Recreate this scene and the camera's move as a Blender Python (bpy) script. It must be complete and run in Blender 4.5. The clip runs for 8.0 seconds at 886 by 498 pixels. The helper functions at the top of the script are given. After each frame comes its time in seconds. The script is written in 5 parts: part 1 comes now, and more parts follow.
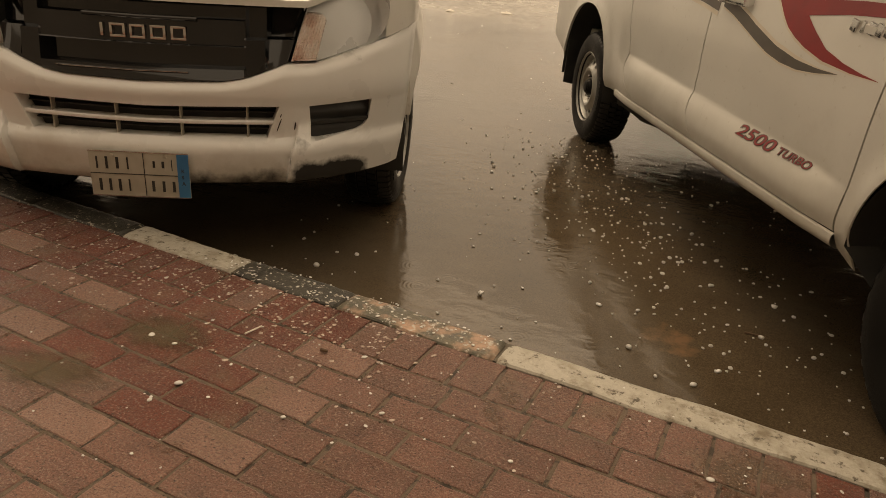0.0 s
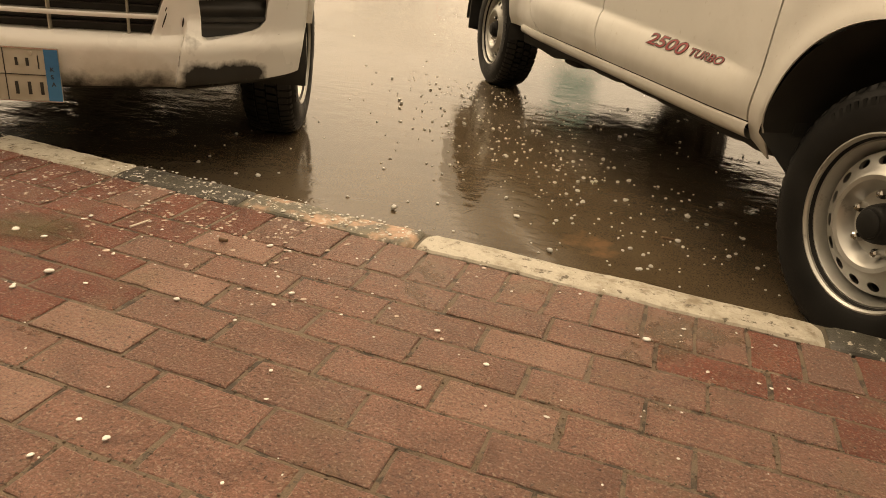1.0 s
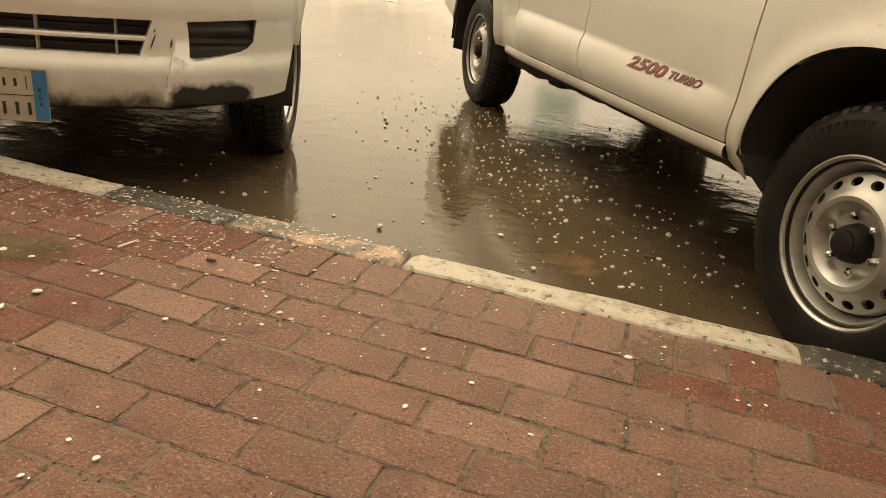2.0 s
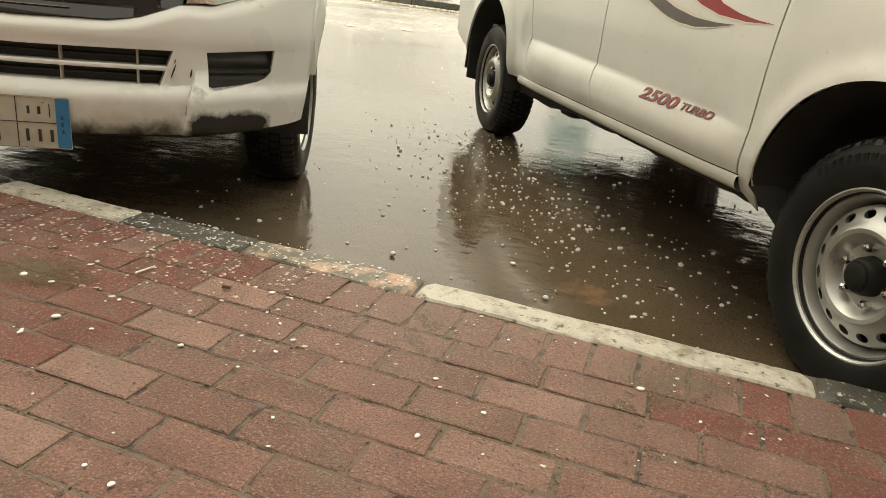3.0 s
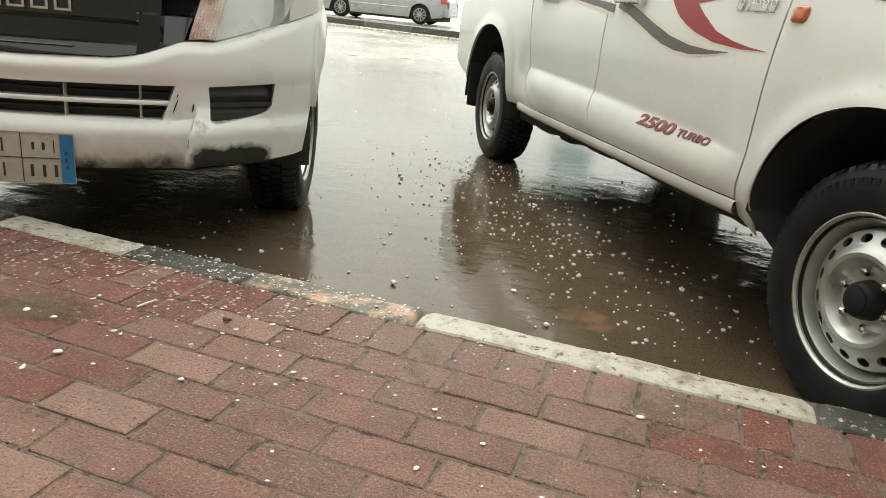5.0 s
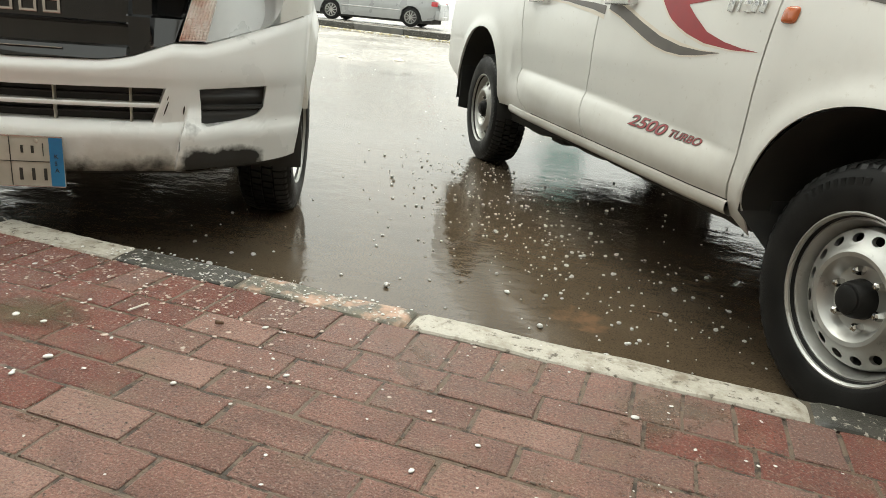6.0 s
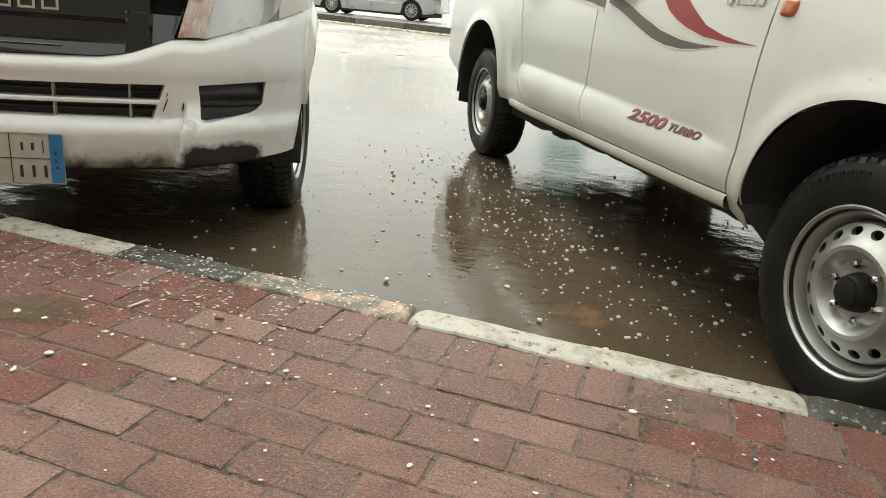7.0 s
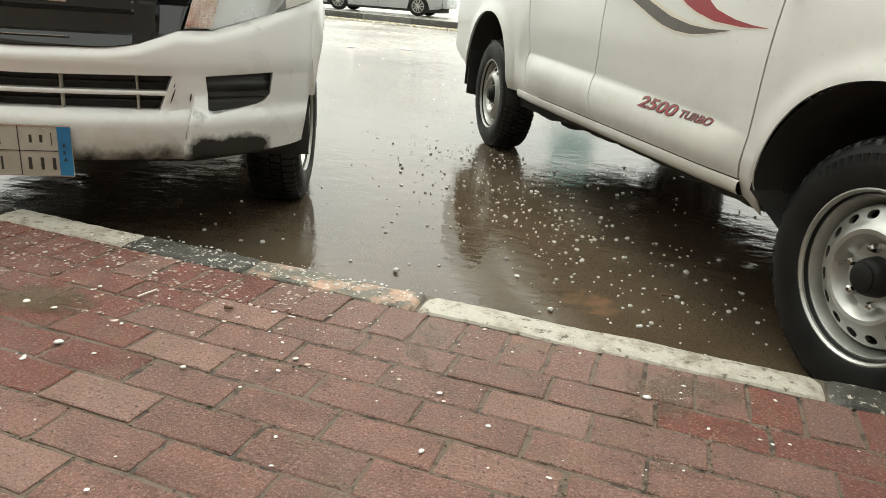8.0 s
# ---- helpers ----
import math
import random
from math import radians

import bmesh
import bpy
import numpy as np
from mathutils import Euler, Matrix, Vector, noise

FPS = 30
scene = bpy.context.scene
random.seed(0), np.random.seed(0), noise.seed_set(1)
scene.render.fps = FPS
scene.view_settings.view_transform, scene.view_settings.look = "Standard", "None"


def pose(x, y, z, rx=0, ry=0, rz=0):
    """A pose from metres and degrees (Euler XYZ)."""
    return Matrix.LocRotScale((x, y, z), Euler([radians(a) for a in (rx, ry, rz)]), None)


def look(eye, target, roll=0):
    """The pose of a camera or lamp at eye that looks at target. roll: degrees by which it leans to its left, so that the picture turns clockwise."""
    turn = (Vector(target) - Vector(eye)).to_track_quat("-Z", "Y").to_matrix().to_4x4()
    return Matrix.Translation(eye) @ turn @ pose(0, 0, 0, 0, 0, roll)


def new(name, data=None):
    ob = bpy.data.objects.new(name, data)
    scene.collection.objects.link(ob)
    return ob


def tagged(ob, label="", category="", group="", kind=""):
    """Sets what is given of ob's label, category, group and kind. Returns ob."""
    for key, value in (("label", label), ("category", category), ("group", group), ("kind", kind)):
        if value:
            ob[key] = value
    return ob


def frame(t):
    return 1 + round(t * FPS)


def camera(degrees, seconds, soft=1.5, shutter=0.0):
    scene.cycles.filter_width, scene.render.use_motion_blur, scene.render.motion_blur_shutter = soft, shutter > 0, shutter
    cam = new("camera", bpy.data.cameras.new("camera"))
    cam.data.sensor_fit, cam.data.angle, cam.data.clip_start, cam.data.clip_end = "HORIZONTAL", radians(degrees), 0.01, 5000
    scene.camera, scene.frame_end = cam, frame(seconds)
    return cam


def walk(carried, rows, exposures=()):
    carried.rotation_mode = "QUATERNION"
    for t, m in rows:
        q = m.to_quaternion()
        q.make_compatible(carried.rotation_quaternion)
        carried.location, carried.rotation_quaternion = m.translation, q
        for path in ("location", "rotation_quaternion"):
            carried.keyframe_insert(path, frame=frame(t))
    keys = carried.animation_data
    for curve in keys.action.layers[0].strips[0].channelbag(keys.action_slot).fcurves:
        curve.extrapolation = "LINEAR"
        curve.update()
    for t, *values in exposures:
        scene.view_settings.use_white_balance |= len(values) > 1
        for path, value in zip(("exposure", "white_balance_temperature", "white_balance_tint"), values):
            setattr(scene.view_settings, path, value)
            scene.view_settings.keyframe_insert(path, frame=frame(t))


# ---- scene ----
cam = camera(64.5, 8.0, soft=0.5)
PATH = [
    (0, (0.46, -1.4, 0.958), (-0.329, 0.246, 0.141), 4.4),
    (0.2, (0.448, -1.389, 0.855), (-0.275, 0.283, 0.029), 4.95),
    (0.5, (0.448, -1.372, 0.746), (-0.191, 0.333, -0.081), 5.3),
    (1, (0.45, -1.383, 0.669), (-0.087, 0.359, -0.154), 6.2),
    (1.5, (0.454, -1.395, 0.678), (-0.042, 0.368, -0.127), 6.5),
    (3, (0.451, -1.414, 0.697), (-0.101, 0.372, -0.015), 6.7),
    (3.5, (0.458, -1.415, 0.706), (-0.113, 0.374, 0.017), 6.4),
    (4, (0.461, -1.416, 0.711), (-0.121, 0.377, 0.044), 6.1),
    (4.5, (0.466, -1.417, 0.716), (-0.121, 0.379, 0.06), 5.8),
    (6, (0.461, -1.414, 0.711), (-0.097, 0.396, 0.071), 5.6),
    (6.5, (0.468, -1.413, 0.714), (-0.089, 0.396, 0.067), 5.5),
    (7, (0.469, -1.414, 0.716), (-0.092, 0.39, 0.059), 5.3),
    (7.5, (0.466, -1.41, 0.688), (-0.106, 0.388, 0.024), 5.0),
    (8, (0.466, -1.408, 0.691), (-0.116, 0.385, 0.022), 4.6),
]
EXPOSURES = [(0, 0.28, 11500, 17), (0.2, 0.62, 11600, 17), (0.5, 0.85, 11800, 17), (1.0, 1.05, 12400, 16), (1.7, 1.12, 12200, 13), (2.8, 1.2, 8600, 4), (3.5, 1.3, 7900, 1), (4.5, 1.35, 7200, 2), (6.0, 1.35, 6850, 1), (8.0, 1.35, 6900, 1)]
walk(cam, [(t, look(eye, target, roll)) for t, eye, target, roll in PATH], EXPOSURES)


# ---- world and light: a bright overcast sky in a hail shower ----
world = bpy.data.worlds.new("overcast_sky")
scene.world = world
world.use_nodes = True
wn, wl = world.node_tree.nodes, world.node_tree.links
sky = wn.new("ShaderNodeTexSky")
sky.sky_type = "NISHITA"
sky.sun_disc = False
sky.sun_elevation, sky.sun_rotation = radians(58), radians(-30)
sky.air_density, sky.dust_density = 1.0, 9.0
grey = wn.new("ShaderNodeHueSaturation")
grey.inputs["Saturation"].default_value = 0.15
wl.new(sky.outputs[0], grey.inputs["Color"])
cloud = wn.new("ShaderNodeMix")
cloud.data_type = "RGBA"
cloud.inputs[0].default_value = 0.8
cloud.inputs[7].default_value = (4.3, 4.35, 4.4, 1)
wl.new(grey.outputs[0], cloud.inputs[6])
wl.new(cloud.outputs[2], wn["Background"].inputs[0])
wn["Background"].inputs[1].default_value = 0.15
sun = new("sun", bpy.data.lights.new("sun", "SUN"))
sun.data.energy, sun.data.angle, sun.data.color = 0.5, radians(60), (1.0, 0.97, 0.92)
sun.matrix_world = look((-2.7, 4.6, 8.5), (0, 0, 0))


# ---- materials ----
def surface(name, dark, light, scale=8.0, rough=(0.4, 0.6), metal=0.0, bump=0.0, bump_scale=60.0, coat=0.0, by_object=0.0, ior=1.5, fine=None, island=0.0):
    """A procedural surface: two tones mixed by broad noise, fine grain, roughness and relief."""
    m = bpy.data.materials.new(name)
    m.use_nodes = True
    n, l = m.node_tree.nodes, m.node_tree.links
    b = n["Principled BSDF"]
    tc = n.new("ShaderNodeTexCoord")
    geo = n.new("ShaderNodeNewGeometry")
    broad = n.new("ShaderNodeTexNoise")
    broad.inputs["Scale"].default_value, broad.inputs["Detail"].default_value = scale, 6.0
    l.new(geo.outputs["Position"], broad.inputs["Vector"])
    ramp = n.new("ShaderNodeMapRange")
    ramp.inputs[1].default_value, ramp.inputs[2].default_value = 0.32, 0.68
    l.new(broad.outputs[0], ramp.inputs[0])
    mix = n.new("ShaderNodeMix")
    mix.data_type = "RGBA"
    mix.inputs[6].default_value, mix.inputs[7].default_value = (*dark, 1), (*light, 1)
    l.new(ramp.outputs[0], mix.inputs[0])
    col = mix.outputs[2]
    grain = n.new("ShaderNodeTexNoise")
    grain.inputs["Scale"].default_value, grain.inputs["Detail"].default_value, grain.inputs["Roughness"].default_value = bump_scale, 6.0, 0.68
    l.new(geo.outputs["Position"], grain.inputs["Vector"])
    if fine:
        g = n.new("ShaderNodeMapRange")
        g.inputs[1].default_value, g.inputs[2].default_value, g.inputs[3].default_value, g.inputs[4].default_value = 0.3, 0.7, 1 - fine, 1 + fine
        l.new(grain.outputs[0], g.inputs[0])
        hv = n.new("ShaderNodeHueSaturation")
        l.new(col, hv.inputs["Color"])
        l.new(g.outputs[0], hv.inputs["Value"])
        col = hv.outputs[0]
    if by_object or island:
        if by_object:
            oi = n.new("ShaderNodeObjectInfo")
            src = oi.outputs["Random"]
        else:
            src = geo.outputs["Random Per Island"]
        k = by_object or island
        g = n.new("ShaderNodeMapRange")
        g.inputs[3].default_value, g.inputs[4].default_value = 1 - k, 1 + k
        l.new(src, g.inputs[0])
        hv = n.new("ShaderNodeHueSaturation")
        l.new(col, hv.inputs["Color"])
        l.new(g.outputs[0], hv.inputs["Value"])
        col = hv.outputs[0]
    l.new(col, b.inputs["Base Color"])
    rr = n.new("ShaderNodeMapRange")
    rr.inputs[1].default_value, rr.inputs[2].default_value = 0.35, 0.65
    rr.inputs[3].default_value, rr.inputs[4].default_value = rough
    l.new(broad.outputs[0], rr.inputs[0])
    l.new(rr.outputs[0], b.inputs["Roughness"])
    b.inputs["Metallic"].default_value = metal
    b.inputs["IOR"].default_value = ior
    b.inputs["Coat Weight"].default_value = coat
    b.inputs["Coat Roughness"].default_value = 0.06
    if bump:
        bp = n.new("ShaderNodeBump")
        bp.inputs["Strength"].default_value, bp.inputs["Distance"].default_value = bump, 0.004 if bump < 1 else 0.008
        l.new(grain.outputs[0], bp.inputs["Height"])
        l.new(bp.outputs[0], b.inputs["Normal"])
    return m


def patchy(m, colour, lo, hi, scale, rough=0.7, limits=None, detail=8.0, world=False):
    """Adds patches of another colour to a surface by noise, for wear, dirt, painted haze or shade; limits keep it to a
    box of the thing's own space.
    """
    n, l = m.node_tree.nodes, m.node_tree.links
    b = n["Principled BSDF"]
    tc = n.new("ShaderNodeTexCoord")
    tex = n.new("ShaderNodeTexNoise")
    tex.inputs["Scale"].default_value, tex.inputs["Detail"].default_value, tex.inputs["Roughness"].default_value = scale, detail, 0.65
    l.new(n.new("ShaderNodeNewGeometry").outputs["Position"] if world else tc.outputs["Object"], tex.inputs["Vector"])
    val = tex.outputs[0]
    if limits:
        sep = n.new("ShaderNodeSeparateXYZ")
        l.new(tc.outputs["Object"], sep.inputs[0])
        for axis, lo_edge, hi_edge, soft in limits:
            for edge, sign in ((lo_edge, 1), (hi_edge, -1)):
                r = n.new("ShaderNodeMapRange")
                r.inputs[1].default_value, r.inputs[2].default_value = edge - soft * sign, edge + soft * sign
                r.inputs[3].default_value, r.inputs[4].default_value = -0.45, 0.0
                l.new(sep.outputs[axis], r.inputs[0])
                add = n.new("ShaderNodeMath")
                l.new(val, add.inputs[0])
                l.new(r.outputs[0], add.inputs[1])
                val = add.outputs[0]
    mask = n.new("ShaderNodeMapRange")
    mask.inputs[1].default_value, mask.inputs[2].default_value = lo, hi
    l.new(val, mask.inputs[0])
    mix = n.new("ShaderNodeMix")
    mix.data_type = "RGBA"
    l.new(mask.outputs[0], mix.inputs[0])
    l.new(b.inputs["Base Color"].links[0].from_socket, mix.inputs[6])
    mix.inputs[7].default_value = (*colour, 1)
    l.new(mix.outputs[2], b.inputs["Base Color"])
    mr = n.new("ShaderNodeMix")
    l.new(mask.outputs[0], mr.inputs[0])
    l.new(b.inputs["Roughness"].links[0].from_socket, mr.inputs[2])
    mr.inputs[3].default_value = rough
    l.new(mr.outputs[0], b.inputs["Roughness"])
    return m


PAINT = surface("white_car_paint", (0.66, 0.655, 0.62), (0.72, 0.715, 0.68), 3.0, (0.28, 0.38), coat=0.6)
# lower body tinted darker, for its dirt film and the dark ground's shade
patchy(PAINT, (0.42, 0.395, 0.345), 0.10, 0.85, 2.6, 0.55, [(2, 0.2, 0.54, 0.09)])
patchy(PAINT, (0.50, 0.47, 0.41), 0.62, 0.80, 40.0, 0.5)
patchy(PAINT, (0.30, 0.26, 0.21), 0.735, 0.76, 150.0, 0.6)
BUMPER = surface("white_bumper_paint", (0.79, 0.80, 0.79), (0.835, 0.845, 0.835), 4.0, (0.25, 0.36), coat=0.7)
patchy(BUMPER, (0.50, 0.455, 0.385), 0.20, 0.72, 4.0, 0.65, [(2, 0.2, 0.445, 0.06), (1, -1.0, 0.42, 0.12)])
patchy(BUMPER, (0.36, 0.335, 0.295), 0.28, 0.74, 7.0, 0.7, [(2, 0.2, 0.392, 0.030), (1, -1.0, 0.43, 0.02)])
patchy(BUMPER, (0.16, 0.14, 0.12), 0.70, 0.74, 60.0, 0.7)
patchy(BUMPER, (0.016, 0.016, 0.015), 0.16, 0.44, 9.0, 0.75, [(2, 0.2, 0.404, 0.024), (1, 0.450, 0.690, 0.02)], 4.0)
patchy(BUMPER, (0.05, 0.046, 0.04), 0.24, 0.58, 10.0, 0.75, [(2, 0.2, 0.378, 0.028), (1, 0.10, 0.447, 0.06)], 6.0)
BLACK_GLOSS = surface("black_gloss_plastic", (0.007, 0.008, 0.009), (0.012, 0.013, 0.015), 9.0, (0.05, 0.12), ior=1.5, coat=0.35)
BLACK_PLASTIC = surface("black_plastic", (0.018, 0.018, 0.018), (0.038, 0.038, 0.036), 12.0, (0.35, 0.52), bump=0.15, bump_scale=300)
UNDERSIDE = surface("underbody_black", (0.014, 0.014, 0.013), (0.040, 0.038, 0.034), 9.0, (0.7, 0.9), bump=0.3, bump_scale=80)
RUBBER = surface("tyre_rubber", (0.008, 0.008, 0.008), (0.016, 0.0157, 0.015), 10.0, (0.38, 0.56), bump=0.2, bump_scale=400, ior=1.28)
TREAD = surface("wet_tread_rubber", (0.010, 0.010, 0.010), (0.022, 0.0215, 0.021), 10.0, (0.35, 0.5), bump=0.2, bump_scale=400)
STEEL = surface("silver_wheel_steel", (0.44, 0.44, 0.42), (0.54, 0.54, 0.52), 14.0, (0.32, 0.44), metal=0.8)
patchy(STEEL, (0.10, 0.085, 0.065), 0.62, 0.80, 18.0, 0.7)
CHROME = surface("chrome", (0.62, 0.62, 0.62), (0.72, 0.72, 0.71), 20.0, (0.08, 0.2), metal=1.0)
GLASS_DARK = surface("tinted_glass", (0.012, 0.014, 0.015), (0.02, 0.022, 0.024), 2.0, (0.03, 0.06), coat=1.0)
AMBER = surface("amber_plastic", (0.46, 0.105, 0.03), (0.54, 0.14, 0.045), 30.0, (0.2, 0.35), coat=0.5)
AMBER_PALE = surface("pale_amber_reflector", (0.82, 0.66, 0.60), (0.92, 0.84, 0.80), 12.0, (0.15, 0.35), metal=0.0)
REFLECTOR = surface("lamp_reflector", (0.60, 0.61, 0.61), (0.68, 0.69, 0.69), 5.0, (0.25, 0.4), metal=0.3)
patchy(AMBER_PALE, (0.62, 0.34, 0.26), 0.46, 0.72, 14.0, 0.3)
RED_DECAL = surface("red_decal", (0.23, 0.012, 0.018), (0.31, 0.026, 0.033), 12.0, (0.35, 0.5))
GREY_DECAL = surface("grey_decal", (0.085, 0.075, 0.07), (0.13, 0.115, 0.10), 9.0, (0.35, 0.5))
CREAM_DECAL = surface("cream_decal_edge", (0.62, 0.56, 0.47), (0.69, 0.63, 0.54), 12.0, (0.4, 0.5))
PLATE = surface("plate_white", (0.42, 0.39, 0.33), (0.50, 0.47, 0.41), 20.0, (0.4, 0.55))
PLATE_BLUE = surface("plate_blue", (0.02, 0.16, 0.36), (0.03, 0.22, 0.44), 20.0, (0.4, 0.5))
INK = surface("black_ink", (0.02, 0.02, 0.02), (0.04, 0.04, 0.035), 30.0, (0.4, 0.6))
SILVER_PAINT = surface("silver_car_paint", (0.34, 0.35, 0.355), (0.40, 0.41, 0.415), 2.0, (0.25, 0.35), metal=0.2, coat=0.5)
TAIL_RED = surface("tail_lamp_red", (0.45, 0.03, 0.04), (0.60, 0.06, 0.07), 10.0, (0.15, 0.25), coat=0.7)
BRICK_BROWN = surface("brown_red_paver", (0.180, 0.088, 0.069), (0.270, 0.133, 0.103), 16.0, (0.3, 0.55), bump=1.0, bump_scale=210, by_object=0.13, fine=0.5)
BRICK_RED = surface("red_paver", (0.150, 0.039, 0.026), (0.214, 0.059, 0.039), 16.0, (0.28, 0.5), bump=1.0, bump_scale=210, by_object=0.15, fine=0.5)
BRICK_PINK = surface("pink_orange_paver", (0.268, 0.144, 0.113), (0.352, 0.195, 0.156), 16.0, (0.3, 0.55), bump=1.0, bump_scale=210, by_object=0.10, fine=0.45)
BRICK_REST = surface("paver_field", (0.145, 0.064, 0.047), (0.24, 0.106, 0.078), 16.0, (0.26, 0.5), bump=0.5, bump_scale=420, fine=0.35, island=0.3)
for brick_mat in (BRICK_BROWN, BRICK_RED, BRICK_PINK):
    patchy(brick_mat, (0.20, 0.132, 0.086), 0.54, 0.76, 6.0, 0.30, world=True)
    patchy(brick_mat, (0.145, 0.085, 0.056), 0.58, 0.66, 2.6, 0.10, world=True)
    patchy(brick_mat, (0.42, 0.30, 0.24), 0.55, 0.65, 170.0, 0.25, world=True)
    patchy(brick_mat, (0.034, 0.019, 0.014), 0.57, 0.68, 125.0, 0.4, world=True)
for brick_mat in (BRICK_BROWN, BRICK_RED, BRICK_PINK, BRICK_REST):
    bn, bl = brick_mat.node_tree.nodes, brick_mat.node_tree.links
    pool = bn.new("ShaderNodeTexNoise")
    pool.inputs["Scale"].default_value, pool.inputs["Detail"].default_value = 3.4, 5.0
    bl.new(bn.new("ShaderNodeNewGeometry").outputs["Position"], pool.inputs["Vector"])
    film_range = bn.new("ShaderNodeMapRange")
    film_range.inputs[1].default_value, film_range.inputs[2].default_value, film_range.inputs[3].default_value, film_range.inputs[4].default_value = 0.36, 0.60, 0.08, 0.65
    bl.new(pool.outputs[0], film_range.inputs[0])
    bl.new(film_range.outputs[0], bn["Principled BSDF"].inputs["Coat Weight"])
    bn["Principled BSDF"].inputs["Coat Roughness"].default_value = 0.20
    bl.new(bn["Bump"].outputs[0], bn["Principled BSDF"].inputs["Coat Normal"])
JOINT = surface("sandy_joint", (0.105, 0.073, 0.050), (0.165, 0.118, 0.084), 30.0, (0.45, 0.75), bump=0.7, bump_scale=350, fine=0.4)
patchy(JOINT, (0.042, 0.030, 0.021), 0.53, 0.58, 26.0, 0.6)
KERB_WHITE = surface("worn_white_kerb_paint", (0.40, 0.375, 0.325), (0.53, 0.505, 0.445), 9.0, (0.45, 0.65), bump=0.5, bump_scale=160, fine=0.12)
patchy(KERB_WHITE, (0.27, 0.24, 0.19), 0.45, 0.63, 9.0, 0.6)
patchy(KERB_WHITE, (0.20, 0.165, 0.12), 0.53, 0.68, 22.0, 0.6)
patchy(KERB_WHITE, (0.09, 0.075, 0.055), 0.565, 0.64, 42.0, 0.6)
patchy(KERB_WHITE, (0.12, 0.10, 0.08), 0.63, 0.70, 110.0, 0.6)
KERB_BLACK = surface("worn_black_kerb_paint", (0.022, 0.0215, 0.018), (0.050, 0.046, 0.036), 12.0, (0.3, 0.5), bump=0.6, bump_scale=160, fine=0.3)
patchy(KERB_BLACK, (0.46, 0.43, 0.38), 0.58, 0.63, 60.0, 0.6)
KERB_PEELED = surface("peeled_kerb_paint", (0.06, 0.058, 0.045), (0.13, 0.115, 0.08), 14.0, (0.35, 0.55), bump=0.6, bump_scale=160, fine=0.3)
patchy(KERB_PEELED, (0.46, 0.29, 0.21), 0.50, 0.62, 8.0, 0.6)
patchy(KERB_PEELED, (0.50, 0.46, 0.41), 0.565, 0.62, 50.0, 0.6)
HAIL = surface("hail_ice", (0.70, 0.695, 0.68), (0.84, 0.835, 0.82), 40.0, (0.12, 0.3), ior=1.31)
HAIL.node_tree.nodes["Principled BSDF"].inputs["Transmission Weight"].default_value = 0.12
SLUSH = surface("half_melted_ice", (0.42, 0.33, 0.28), (0.60, 0.51, 0.45), 60.0, (0.15, 0.35), ior=1.31)
TWIG = surface("dry_twig", (0.09, 0.05, 0.03), (0.16, 0.10, 0.06), 40.0, (0.6, 0.8))
PAPER = surface("pale_paper", (0.66, 0.62, 0.55), (0.76, 0.72, 0.66), 40.0, (0.6, 0.8))
GRIT = surface("yellow_grit", (0.45, 0.36, 0.16), (0.62, 0.56, 0.36), 5.0, (0.5, 0.8), island=0.3)
CONCRETE = surface("plain_render", (0.26, 0.23, 0.195), (0.33, 0.295, 0.25), 1.5, (0.75, 0.9), bump=0.4, bump_scale=60, fine=0.1)

# wet asphalt under a film of muddy water
ROAD = surface("wet_asphalt", (0.068, 0.049, 0.031), (0.116, 0.085, 0.056), 1.3, (0.025, 0.09), ior=1.45, fine=0.5, bump_scale=220)
patchy(ROAD, (0.12, 0.098, 0.073), 0.45, 0.75, 0.9, 0.22)
# pale tint from y = 7.4 outwards paints rain haze into the far road
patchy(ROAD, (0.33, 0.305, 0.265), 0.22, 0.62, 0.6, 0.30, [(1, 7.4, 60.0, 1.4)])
patchy(ROAD, (0.19, 0.115, 0.070), 0.34, 0.52, 12.0, 0.15, [(0, 0.18, 0.40, 0.07), (1, 0.61, 0.79, 0.06)])
rn, rl = ROAD.node_tree.nodes, ROAD.node_tree.links
rb = rn["Principled BSDF"]
rgeo = rn.new("ShaderNodeNewGeometry")
stretch = rn.new("ShaderNodeMapping")
stretch.inputs["Rotation"].default_value = (0, 0, radians(-14))
stretch.inputs["Scale"].default_value = (1.0, 1.5, 1.0)
rl.new(rgeo.outputs["Position"], stretch.inputs["Vector"])
ripple = rn.new("ShaderNodeTexNoise")
ripple.inputs["Scale"].default_value, ripple.inputs["Detail"].default_value = 9.0, 4.0
rl.new(stretch.outputs[0], ripple.inputs["Vector"])
rbump = rn.new("ShaderNodeBump")
rbump.inputs["Strength"].default_value, rbump.inputs["Distance"].default_value = 0.34, 0.010
drops = rn.new("ShaderNodeTexNoise")
drops.inputs["Scale"].default_value, drops.inputs["Detail"].default_value = 55.0, 3.0
rl.new(rgeo.outputs["Position"], drops.inputs["Vector"])
mixed = rn.new("ShaderNodeMath")
mixed.operation = "MULTIPLY_ADD"
mixed.inputs[1].default_value = 0.10
rl.new(drops.outputs[0], mixed.inputs[0])
rl.new(ripple.outputs[0], mixed.inputs[2])
rings = rn.new("ShaderNodeTexVoronoi")
rings.inputs["Scale"].default_value = 7.0
rl.new(rgeo.outputs["Position"], rings.inputs["Vector"])
crest = rn.new("ShaderNodeMath")
crest.operation = "MULTIPLY"
crest.inputs[1].default_value = 62.0
rl.new(rings.outputs["Distance"], crest.inputs[0])
swing = rn.new("ShaderNodeMath")
swing.operation = "SINE"
